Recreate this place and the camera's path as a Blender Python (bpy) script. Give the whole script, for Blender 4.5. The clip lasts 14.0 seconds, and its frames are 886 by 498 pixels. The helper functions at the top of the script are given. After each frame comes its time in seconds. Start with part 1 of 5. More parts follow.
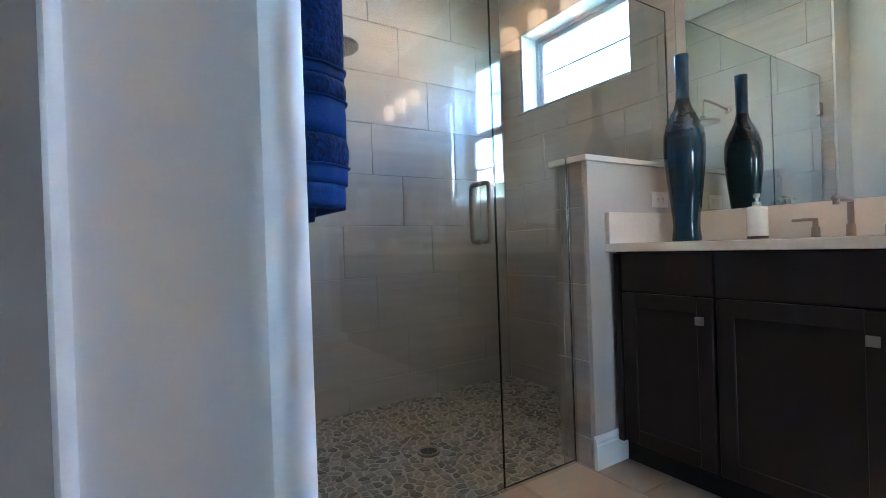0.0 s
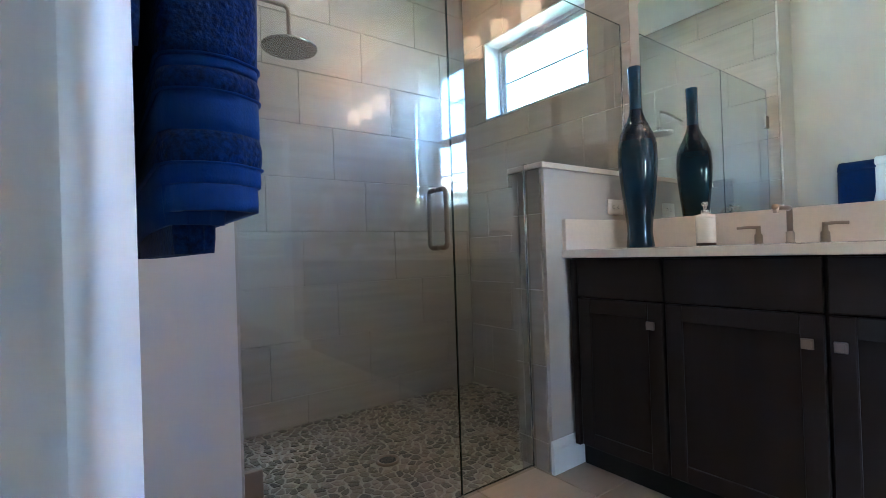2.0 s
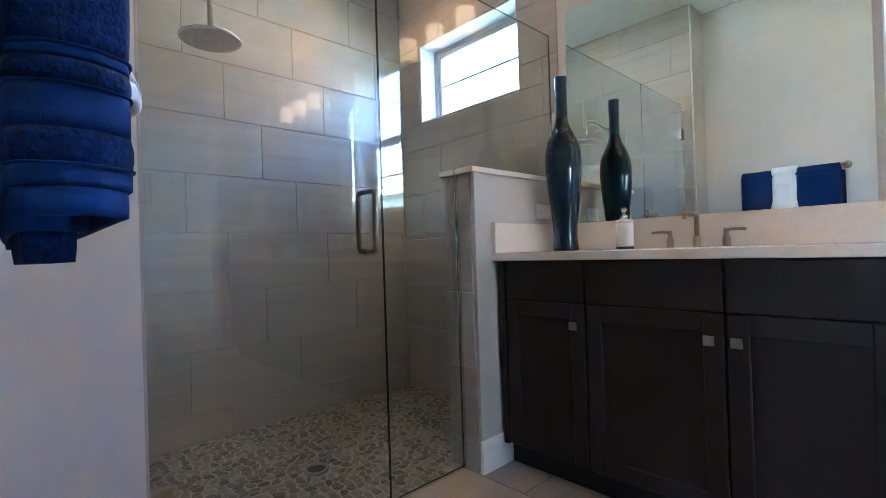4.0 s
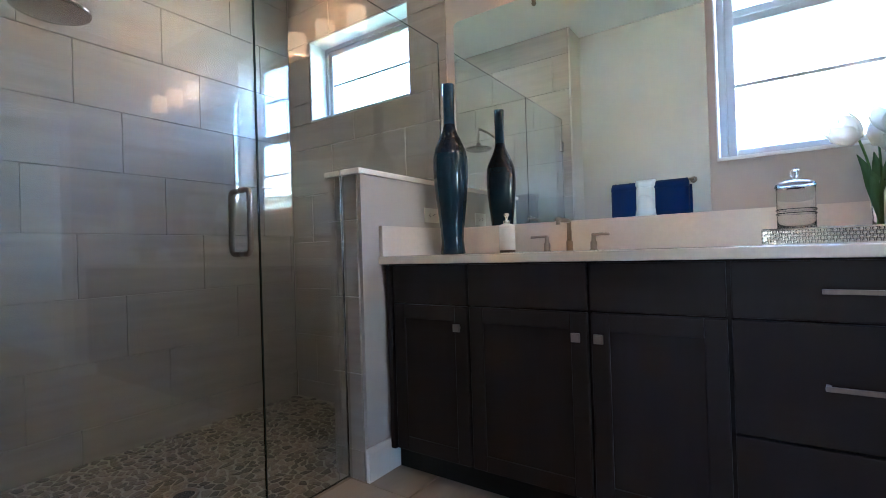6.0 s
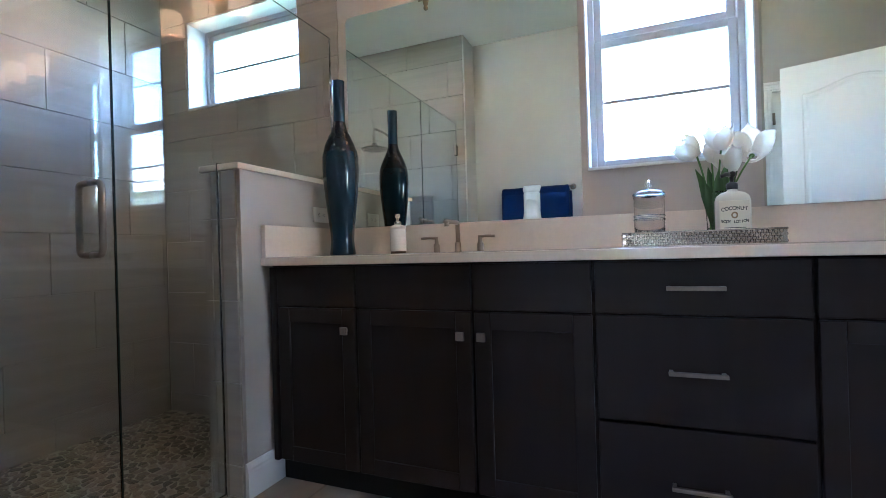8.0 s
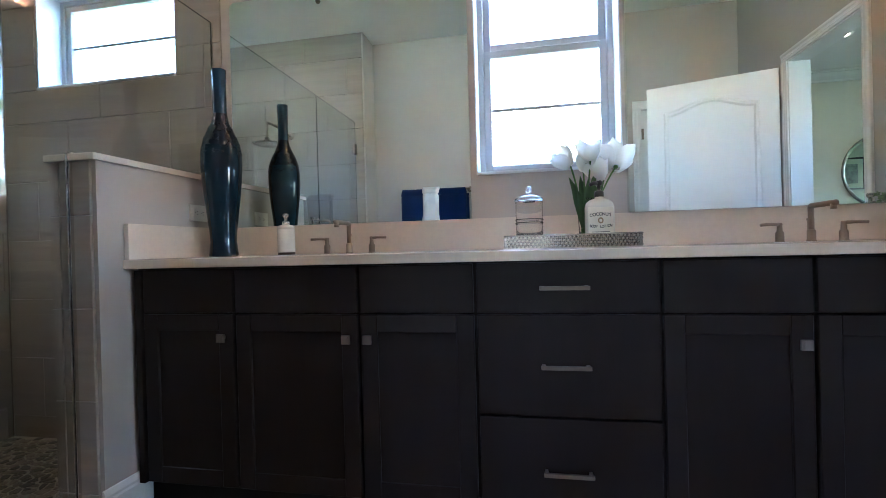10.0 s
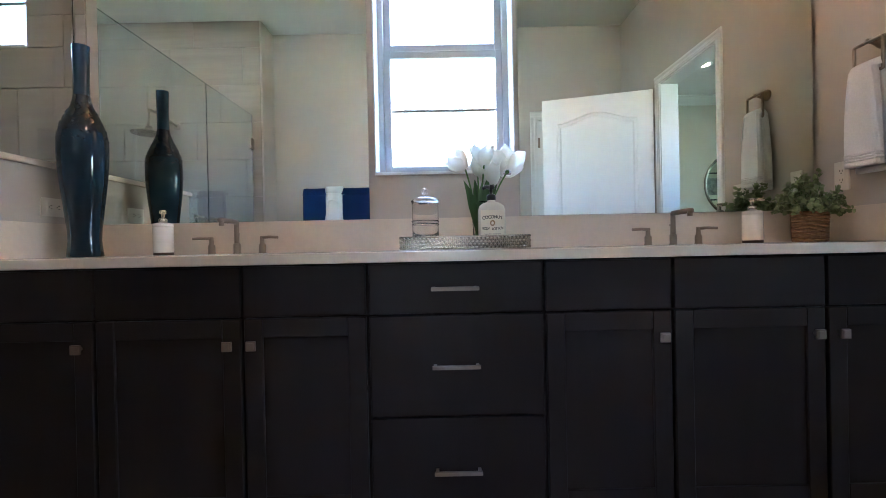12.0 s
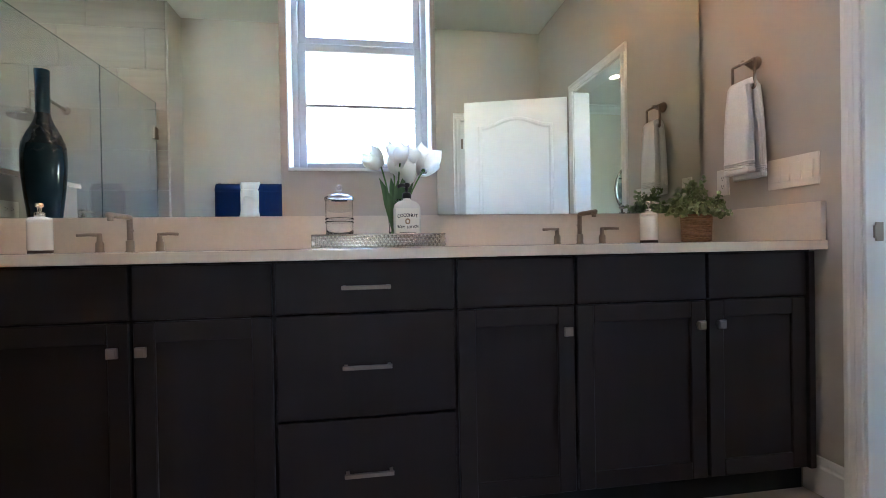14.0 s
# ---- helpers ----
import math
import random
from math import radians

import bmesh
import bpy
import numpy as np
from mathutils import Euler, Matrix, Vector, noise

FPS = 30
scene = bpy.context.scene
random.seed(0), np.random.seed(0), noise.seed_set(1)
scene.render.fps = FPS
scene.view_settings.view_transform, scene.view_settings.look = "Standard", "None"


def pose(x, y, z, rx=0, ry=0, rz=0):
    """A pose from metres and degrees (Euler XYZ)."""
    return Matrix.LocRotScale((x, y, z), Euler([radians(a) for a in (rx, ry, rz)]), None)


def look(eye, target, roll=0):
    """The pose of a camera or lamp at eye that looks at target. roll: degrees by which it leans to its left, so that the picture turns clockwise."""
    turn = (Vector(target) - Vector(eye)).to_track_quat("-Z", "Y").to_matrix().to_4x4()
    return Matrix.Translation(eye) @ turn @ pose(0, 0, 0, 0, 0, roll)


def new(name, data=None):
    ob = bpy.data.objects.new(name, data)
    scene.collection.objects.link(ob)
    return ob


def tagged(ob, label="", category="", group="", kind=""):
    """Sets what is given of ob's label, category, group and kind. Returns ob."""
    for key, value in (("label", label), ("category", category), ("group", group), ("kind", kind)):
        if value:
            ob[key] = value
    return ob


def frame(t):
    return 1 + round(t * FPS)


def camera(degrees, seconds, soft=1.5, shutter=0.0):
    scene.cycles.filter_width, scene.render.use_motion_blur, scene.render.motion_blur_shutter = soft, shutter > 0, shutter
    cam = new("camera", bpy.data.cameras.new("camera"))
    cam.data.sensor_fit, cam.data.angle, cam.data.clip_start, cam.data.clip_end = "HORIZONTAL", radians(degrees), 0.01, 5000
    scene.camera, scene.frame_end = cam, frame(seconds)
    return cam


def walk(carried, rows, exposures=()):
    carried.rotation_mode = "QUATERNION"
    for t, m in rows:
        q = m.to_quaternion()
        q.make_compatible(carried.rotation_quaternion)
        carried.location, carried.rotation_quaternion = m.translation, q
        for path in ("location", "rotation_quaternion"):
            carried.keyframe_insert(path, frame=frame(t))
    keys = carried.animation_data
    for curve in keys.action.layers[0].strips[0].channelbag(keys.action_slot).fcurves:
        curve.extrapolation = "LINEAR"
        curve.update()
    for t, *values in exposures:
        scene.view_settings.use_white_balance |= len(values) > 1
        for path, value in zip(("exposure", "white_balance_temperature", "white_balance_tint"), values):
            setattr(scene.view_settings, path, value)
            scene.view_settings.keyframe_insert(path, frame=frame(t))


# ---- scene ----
# ---- camera and walk ----
cam = camera(87.4, 14.0, soft=0.55)
PATH = [
    (0.0, (0.103, -0.012, 0.911), (-1.587, 1.059, 0.903), -2.0),
    (0.5, (0.104, -0.001, 0.907), (-1.573, 1.089, 0.908), -1.9),
    (1.0, (0.108, 0.009, 0.907), (-1.553, 1.122, 0.913), -1.9),
    (1.5, (0.115, 0.020, 0.905), (-1.526, 1.163, 0.916), -1.9),
    (2.0, (0.123, 0.032, 0.908), (-1.494, 1.209, 0.923), -1.9),
    (2.5, (0.131, 0.040, 0.913), (-1.458, 1.255, 0.928), -1.9),
    (5.0, (0.160, 0.095, 0.912), (-1.156, 1.601, 0.928), -1.8),
    (5.5, (0.171, 0.109, 0.909), (-1.057, 1.687, 0.927), -1.8),
    (6.0, (0.176, 0.121, 0.910), (-0.957, 1.769, 0.925), -1.8),
    (6.5, (0.182, 0.127, 0.908), (-0.855, 1.837, 0.920), -1.8),
    (7.0, (0.192, 0.134, 0.908), (-0.752, 1.898, 0.917), -1.7),
    (7.5, (0.203, 0.142, 0.910), (-0.650, 1.951, 0.916), -1.7),
    (8.0, (0.213, 0.150, 0.910), (-0.547, 2.000, 0.915), -1.7),
    (10.5, (0.291, 0.174, 0.916), (0.012, 2.155, 0.907), -1.5),
    (11.0, (0.305, 0.179, 0.913), (0.124, 2.171, 0.905), -1.4),
    (11.5, (0.313, 0.182, 0.912), (0.231, 2.180, 0.904), -1.2),
    (12.0, (0.328, 0.186, 0.912), (0.333, 2.185, 0.902), -1.2),
    (12.5, (0.340, 0.187, 0.911), (0.428, 2.185, 0.900), -1.2),
    (13.0, (0.353, 0.187, 0.911), (0.518, 2.180, 0.895), -1.2),
    (13.5, (0.367, 0.187, 0.905), (0.611, 2.172, 0.892), -1.1),
    (14.0, (0.380, 0.189, 0.906), (0.688, 2.165, 0.889), -1.0),
]
walk(cam, [(t, look(e, g, r)) for t, e, g, r in PATH], [(0.0, 6.07, 5000, 4), (2.5, 6.04, 5020, 5), (5.0, 5.93, 5080, 8), (8.0, 5.66, 5120, 8), (11.0, 5.61, 5200, 8), (14.0, 5.75, 5500, 10)])

# ---- world and light ----
world = bpy.data.worlds.new("world")
scene.world = world
world.use_nodes = True
wn = world.node_tree.nodes
sky = wn.new("ShaderNodeTexSky")
sky.sky_type = "NISHITA"
sky.sun_disc = False
sky.sun_elevation = radians(52)
sky.sun_rotation = radians(200)
world.node_tree.links.new(sky.outputs[0], wn["Background"].inputs[0])
wn["Background"].inputs[1].default_value = 0.15


def lamp(name, kind, m, power, colour=(1, 1, 1), **more):
    data = bpy.data.lights.new(name, kind)
    data.energy, data.color = power, colour
    if kind == "AREA":
        data.shape = "RECTANGLE"
        data.size, data.size_y = more["size"]
    elif kind == "SUN":
        data.angle = more["angle"]
    else:
        data.shadow_soft_size = more["radius"]
    ob = new(name, data)
    ob.matrix_world = m
    return ob


lamp("sun", "SUN", look((0, -6, 9), (0.8, 0, 0)), 3.0, (1, 0.95, 0.88), angle=radians(0.5))

# ---- materials ----


def mat(name, base, rough=0.5, metal=0.0, vary=0.0, scale=(8, 8, 8), bump=0.0, bscale=200.0, random=0.0, spec=0.5,
        second=None, detail=4.0, island=False, emit=0.0, trans=0.0, ior=1.45, coat=0.0, sheen=0.0, rvary=0.0):
    """A surface: base colour, varied by stretched noise (towards second), by object, with fine relief."""
    m = bpy.data.materials.new(name)
    m.use_nodes = True
    nt = m.node_tree
    p = nt.nodes["Principled BSDF"]
    ln = nt.links.new

    def node(kind, **inputs):
        n = nt.nodes.new(kind)
        for k, v in inputs.items():
            n.inputs[k.replace("_", " ")].default_value = v
        return n
    p.inputs["Base Color"].default_value = (*base, 1)
    p.inputs["Roughness"].default_value = rough
    p.inputs["Metallic"].default_value = metal
    p.inputs["Specular IOR Level"].default_value = spec
    p.inputs["IOR"].default_value = ior
    p.inputs["Transmission Weight"].default_value = trans
    p.inputs["Coat Weight"].default_value = coat
    p.inputs["Sheen Weight"].default_value = sheen
    if emit:
        p.inputs["Emission Color"].default_value = (*base, 1)
        p.inputs["Emission Strength"].default_value = emit
    if vary or bump or random or rvary:
        co = node("ShaderNodeTexCoord")
        mp = node("ShaderNodeMapping")
        mp.inputs["Scale"].default_value = scale
        ln(co.outputs["Object"], mp.inputs["Vector"])
        info = node("ShaderNodeObjectInfo")
        if random or vary:
            off = nt.nodes.new("ShaderNodeVectorMath")
            off.operation = "SCALE"
            off.inputs[0].default_value = (37.0, 53.0, 71.0)
            ln(info.outputs["Random"], off.inputs["Scale"])
            add = nt.nodes.new("ShaderNodeVectorMath")
            ln(mp.outputs[0], add.inputs[0])
            ln(off.outputs[0], add.inputs[1])
            where = add.outputs[0]
        else:
            where = mp.outputs[0]
        n1 = node("ShaderNodeTexNoise", Scale=1.0, Detail=detail, Roughness=0.6)
        ln(where, n1.inputs["Vector"])
        if vary or random:
            ramp = node("ShaderNodeMapRange", From_Min=0.3, From_Max=0.7)
            ln(n1.outputs["Fac"], ramp.inputs["Value"])
            mix = nt.nodes.new("ShaderNodeMix")
            mix.data_type = "RGBA"
            other = second or tuple(c * (1 - vary) for c in base)
            mix.inputs[6].default_value = (*base, 1)
            mix.inputs[7].default_value = (*other, 1)
            ln(ramp.outputs[0], mix.inputs[0])
            col = mix.outputs[2]
            if random:
                if island:
                    src = node("ShaderNodeNewGeometry").outputs["Random Per Island"]
                else:
                    src = info.outputs["Random"]
                val = node("ShaderNodeMapRange", To_Min=1 - random, To_Max=1 + random)
                ln(src, val.inputs["Value"])
                hsv = node("ShaderNodeHueSaturation")
                ln(val.outputs[0], hsv.inputs["Value"])
                ln(col, hsv.inputs["Color"])
                col = hsv.outputs[0]
            ln(col, p.inputs["Base Color"])
        if rvary:
            rr = node("ShaderNodeMapRange", To_Min=rough - rvary, To_Max=rough + rvary)
            ln(n1.outputs["Fac"], rr.inputs["Value"])
            ln(rr.outputs[0], p.inputs["Roughness"])
        if bump:
            n2 = node("ShaderNodeTexNoise", Scale=bscale, Detail=3.0)
            ln(co.outputs["Object"], n2.inputs["Vector"])
            b = node("ShaderNodeBump", Strength=bump, Distance=0.002)
            ln(n2.outputs["Fac"], b.inputs["Height"])
            ln(b.outputs[0], p.inputs["Normal"])
    return m


M_WALL = mat("greige_wall_paint", (0.50, 0.46, 0.42), 0.6, vary=0.05, scale=(2, 2, 2), bump=0.12, bscale=260)
M_CEIL = mat("white_ceiling_paint", (0.78, 0.77, 0.74), 0.7, vary=0.03, scale=(2, 2, 2), bump=0.15, bscale=150)
M_TRIM = mat("white_trim_paint", (0.80, 0.79, 0.77), 0.35, vary=0.03, scale=(3, 3, 3), bump=0.04, bscale=90)
M_HALL = mat("pale_green_wall_paint", (0.70, 0.67, 0.57), 0.6, vary=0.04, scale=(2, 2, 2), bump=0.1, bscale=260)
M_TILE = mat("striated_grey_wall_tile", (0.350, 0.312, 0.270), 0.36, spec=0.38, vary=0.3, second=(0.290, 0.258, 0.223), scale=(1.3, 1.3, 24), detail=9, random=0.045, bump=0.05, bscale=60, rvary=0.07)
M_GROUT = mat("grey_grout", (0.235, 0.207, 0.178), 0.85, vary=0.15, scale=(30, 30, 30), bump=0.2)
M_FLOOR = mat("beige_floor_tile", (0.38, 0.31, 0.25), 0.4, vary=0.2, scale=(9, 2, 2), random=0.06, bump=0.05, bscale=80)
M_PEB = mat("sliced_pebble", (0.205, 0.167, 0.125), 0.45, vary=0.4, scale=(30, 30, 30), random=0.62, bump=0.1, bscale=120)
M_PEBS = mat("sliced_pebble_field", (0.205, 0.167, 0.125), 0.45, vary=0.4, scale=(30, 30, 30), random=0.62, island=True, bump=0.1, bscale=120)
M_PGROUT = mat("light_pebble_grout", (0.40, 0.36, 0.30), 0.85, vary=0.15, scale=(40, 40, 40), bump=0.3)
M_CAB = mat("espresso_cabinet_paint", (0.0245, 0.0182, 0.0170), 0.42, spec=0.15, vary=0.1, second=(0.0275, 0.0205, 0.0190), scale=(14, 14, 1.5), bump=0.05, bscale=150)
# Shade of the toe-kick recess is put into this near-black colour.
M_TOE_SHADE = mat("toe_recess_shade", (0.008, 0.007, 0.007), 0.8, vary=0.1)
M_QUARTZ = mat("cream_quartz", (0.72, 0.64, 0.56), 0.25, vary=0.05, scale=(60, 60, 60), bump=0.01)
M_NICKEL = mat("brushed_nickel", (0.29, 0.24, 0.20), 0.32, 1.0, rvary=0.06, scale=(300, 300, 6), bump=0.02, bscale=300)
M_CHROME = mat("chrome", (0.75, 0.74, 0.72), 0.1, 1.0, rvary=0.03, scale=(40, 40, 40))
M_HEAD = mat("satin_chrome", (0.42, 0.39, 0.35), 0.22, 1.0, rvary=0.05, scale=(60, 60, 60), bump=0.02, bscale=200)
M_MIRROR = mat("mirror_silver", (0.70, 0.755, 0.70), 0.0, 1.0)
M_GLASS = mat("clear_glass", (0.90, 0.955, 0.96), 0.0, trans=1.0, ior=1.5)
M_GEDGE = mat("polished_glass_edge", (0.035, 0.055, 0.055), 0.12, spec=0.6, vary=0.1)
M_CLEAR = mat("clear_jar_glass", (1.0, 1.0, 1.0), 0.0, trans=1.0, ior=1.28)
M_PANE = mat("window_glass", (0.98, 1.0, 1.0), 0.0, trans=1.0, ior=1.1)
M_VASE = mat("glossy_teal_blue_glaze", (0.008, 0.027, 0.050), 0.06, spec=0.45, vary=0.4, second=(0.005, 0.019, 0.038), scale=(3, 3, 9), coat=0.25, bump=0.02, bscale=25)
M_NECK = mat("glossy_blue_glaze", (0.018, 0.055, 0.105), 0.10, vary=0.3, scale=(4, 4, 9), coat=0.5, bump=0.02, bscale=25)
M_CRACK = mat("dark_crackled_glaze", (0.007, 0.016, 0.034), 0.06, vary=0.6, spec=0.5, second=(0.005, 0.010, 0.022), scale=(70, 70, 70), bump=0.12, bscale=60)
M_CERAM = mat("white_ceramic", (0.80, 0.78, 0.76), 0.15, vary=0.03, scale=(9, 9, 9))
M_BROWN = mat("dark_wood_base", (0.06, 0.03, 0.02), 0.5, vary=0.3, scale=(20, 20, 80))
M_PLATE = mat("white_plastic", (0.78, 0.75, 0.70), 0.35, vary=0.02)
M_SLOT = mat("dark_slot", (0.03, 0.03, 0.03), 0.6)
M_BLUE = mat("royal_blue_terry", (0.004, 0.026, 0.125), 0.95, vary=0.7, scale=(190, 190, 190), bump=1.0, bscale=200, sheen=0.04, spec=0.2)
M_BLUEFLAT = mat("royal_blue_woven_band", (0.005, 0.036, 0.17), 0.8, vary=0.12, scale=(400, 400, 40), bump=0.3, bscale=500, spec=0.25)
M_WTOWEL = mat("white_terry", (0.82, 0.82, 0.83), 0.95, vary=0.10, scale=(160, 160, 160), bump=0.6, bscale=380, sheen=0.3)
M_SHADE = mat("lit_frosted_glass_shade", (1.0, 0.60, 0.31), 0.4, emit=0.09)
M_BULB = mat("glowing_bulb", (1.0, 0.60, 0.30), 0.4, emit=5.5)
M_CAN = mat("lit_downlight_lens", (1.0, 0.72, 0.47), 0.4, emit=3.6)
M_REVEAL = mat("white_painted_reveal", (0.72, 0.74, 0.75), 0.4, vary=0.03, bump=0.05, bscale=120)
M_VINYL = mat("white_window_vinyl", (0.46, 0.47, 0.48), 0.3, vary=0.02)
M_LEAF = mat("plant_leaf", (0.17, 0.23, 0.10), 0.5, vary=0.4, second=(0.30, 0.36, 0.21), scale=(25, 25, 25), random=0.35, island=True)
M_TLEAF = mat("tulip_leaf", (0.065, 0.13, 0.04), 0.45, vary=0.35, scale=(60, 60, 4), bump=0.1, bscale=80)
M_PETAL = mat("white_tulip_petal", (0.90, 0.87, 0.80), 0.5, vary=0.06, second=(0.86, 0.83, 0.72), scale=(10, 10, 10), sheen=0.2)
pt = M_PETAL.node_tree
tr = pt.nodes.new("ShaderNodeBsdfTranslucent")
tr.inputs["Color"].default_value = (0.90, 0.88, 0.80, 1)
mx = pt.nodes.new("ShaderNodeMixShader")
mx.inputs[0].default_value = 0.65
pt.links.new(pt.nodes["Principled BSDF"].outputs[0], mx.inputs[1])
pt.links.new(tr.outputs[0], mx.inputs[2])
pt.links.new(mx.outputs[0], pt.nodes["Material Output"].inputs["Surface"])
M_STEM = mat("green_stem", (0.10, 0.20, 0.05), 0.5, vary=0.3, scale=(60, 60, 10))
M_WICK = mat("woven_brown_wicker", (0.32, 0.185, 0.095), 0.7, vary=0.4, scale=(90, 90, 90), bump=0.3, bscale=300)
M_LOTION = mat("cream_lotion_plastic", (0.66, 0.65, 0.58), 0.25, vary=0.03)
M_LABEL = mat("cream_paper_label", (0.74, 0.71, 0.60), 0.6, vary=0.04, scale=(30, 30, 30))
M_INK = mat("black_print", (0.02, 0.02, 0.02), 0.6)
M_EMBLEM = mat("brown_print", (0.30, 0.22, 0.13), 0.6, vary=0.1)
M_BLACK = mat("black_pump_plastic", (0.012, 0.012, 0.012), 0.3)
M_SILVER = mat("hammered_silver", (0.36, 0.335, 0.31), 0.2, 1.0, rvary=0.08, scale=(90, 90, 90), bump=0.1, bscale=200)
M_STUCCO = mat("sunlit_pale_stucco", (0.72, 0.70, 0.66), 0.9, vary=0.08, scale=(2, 2, 2), bump=0.4, bscale=40)
M_ROOF = mat("pale_concrete_roof_tile", (0.52, 0.47, 0.43), 0.8, vary=0.2, scale=(4, 4, 4), random=0.1)
M_LAWN = mat("lawn", (0.07, 0.11, 0.035), 0.9, vary=0.4, scale=(3, 3, 3), bump=0.5, bscale=60)

# ---- mesh helpers ----


def part(name, bm, material, parent=None, label="", smooth=False):
    me = bpy.data.meshes.new(name)
    bm.to_mesh(me)
    bm.free()
    me.materials.append(material)
    if smooth:
        me.shade_smooth()
    ob = new(name, me)
    if parent:
        ob.parent = parent
    if label:
        tagged(ob, label)
    return ob


def thing(name, label, category, group="", kind="", m=None):
    ob = new(name)
    ob.empty_display_size = 0.05
    if m is not None:
        ob.matrix_world = m
    return tagged(ob, label, category, group, kind)


def add_box(bm, x0, x1, y0, y1, z0, z1, bevel=0.0, seg=2):
    vs = [bm.verts.new((x, y, z)) for x in (x0, x1) for y in (y0, y1) for z in (z0, z1)]
    fs = [bm.faces.new([vs[i] for i in q]) for q in
          ((0, 1, 3, 2), (4, 6, 7, 5), (0, 4, 5, 1), (2, 3, 7, 6), (0, 2, 6, 4), (1, 5, 7, 3))]
    if bevel:
        es = list({e for f in fs for e in f.edges})
        bmesh.ops.bevel(bm, geom=es, offset=bevel, segments=seg, profile=0.6, affect="EDGES")
    return bm


def box(x0, x1, y0, y1, z0, z1, bevel=0.0, seg=2):
    return add_box(bmesh.new(), x0, x1, y0, y1, z0, z1, bevel, seg)


def add_lathe(bm, profile, n=40, cx=0.0, cy=0.0, cz=0.0, sx=1.0, sy=1.0):
    """A turned body from (radius, height) pairs; a radius of 0 closes an end."""
    rings = []
    for r, z in profile:
        if r < 1e-6:
            rings.append([bm.verts.new((cx, cy, cz + z))])
        else:
            rings.append([bm.verts.new((cx + sx * r * math.cos(2 * math.pi * k / n), cy + sy * r * math.sin(2 * math.pi * k / n), cz + z)) for k in range(n)])
    for a, b in zip(rings, rings[1:]):
        for k in range(n):
            j = (k + 1) % n
            if len(a) == 1 and len(b) == 1:
                continue
            if len(a) == 1:
                bm.faces.new((a[0], b[j], b[k]))
            elif len(b) == 1:
                bm.faces.new((a[k], a[j], b[0]))
            else:
                bm.faces.new((a[k], a[j], b[j], b[k]))
    return bm


def lathe(profile, n=40, **more):
    return add_lathe(bmesh.new(), profile, n, **more)


def add_tube(bm, pts, r, n=12, cap=True):
    """A round bar along points; r may be a list."""
    pts = [Vector(q) for q in pts]
    rs = r if isinstance(r, (list, tuple)) else [r] * len(pts)
    rings, side = [], None
    for i, q in enumerate(pts):
        d = (pts[min(i + 1, len(pts) - 1)] - pts[max(i - 1, 0)]).normalized()
        if side is None:
            side = d.orthogonal().normalized()
        side = (side - d * side.dot(d)).normalized()
        up = d.cross(side)
        rings.append([bm.verts.new(q + rs[i] * (side * math.cos(2 * math.pi * k / n) + up * math.sin(2 * math.pi * k / n))) for k in range(n)])
    for a, b in zip(rings, rings[1:]):
        for k in range(n):
            bm.faces.new((a[k], a[(k + 1) % n], b[(k + 1) % n], b[k]))
    if cap:
        bm.faces.new(rings[0][::-1])
        bm.faces.new(rings[-1])
    return bm


def tube(pts, r, n=12):
    return add_tube(bmesh.new(), pts, r, n)


def bend(pts, radius, steps=6):
    """Points of a path with its corners rounded."""
    pts = [Vector(q) for q in pts]
    out = [pts[0]]
    for a, b, c in zip(pts, pts[1:], pts[2:]):
        p, q = b + (a - b).normalized() * radius, b + (c - b).normalized() * radius
        for i in range(steps + 1):
            s = i / steps
            out.append(p * (1 - s) ** 2 + b * 2 * s * (1 - s) + q * s * s)
    return out + [pts[-1]]


def extrude_profile(prof, a, b, up=(0, 0, 1), out=None):
    """A moulding: (out, up) profile pairs run from a to b."""
    bm = bmesh.new()
    a, b, up, out = Vector(a), Vector(b), Vector(up), Vector(out)
    ra = [bm.verts.new(a + out * o + up * u) for o, u in prof]
    rb = [bm.verts.new(b + out * o + up * u) for o, u in prof]
    n = len(prof)
    for k in range(n):
        bm.faces.new((ra[k], ra[(k + 1) % n], rb[(k + 1) % n], rb[k]))
    bm.faces.new(ra[::-1])
    bm.faces.new(rb)
    bmesh.ops.recalc_face_normals(bm, faces=bm.faces)
    return bm


def wall(name, axis, lo, hi, u0, u1, z0, z1, holes, material, label):
    """A wall of thickness lo to hi on an axis, with holes (u0, u1, z0, z1) through it."""
    bm = bmesh.new()
    us = sorted({u0, u1, *(h[0] for h in holes), *(h[1] for h in holes)})
    zs = sorted({z0, z1, *(h[2] for h in holes), *(h[3] for h in holes)})
    for a, b in zip(us, us[1:]):
        for c, d in zip(zs, zs[1:]):
            if any(h[0] <= a and b <= h[1] and h[2] <= c and d <= h[3] for h in holes):
                continue
            if axis == "y":
                add_box(bm, a, b, lo, hi, c, d)
            else:
                add_box(bm, lo, hi, a, b, c, d)
    bmesh.ops.remove_doubles(bm, verts=bm.verts, dist=1e-5)
    return tagged(part(name, bm, material), label, "wall", kind="structure")


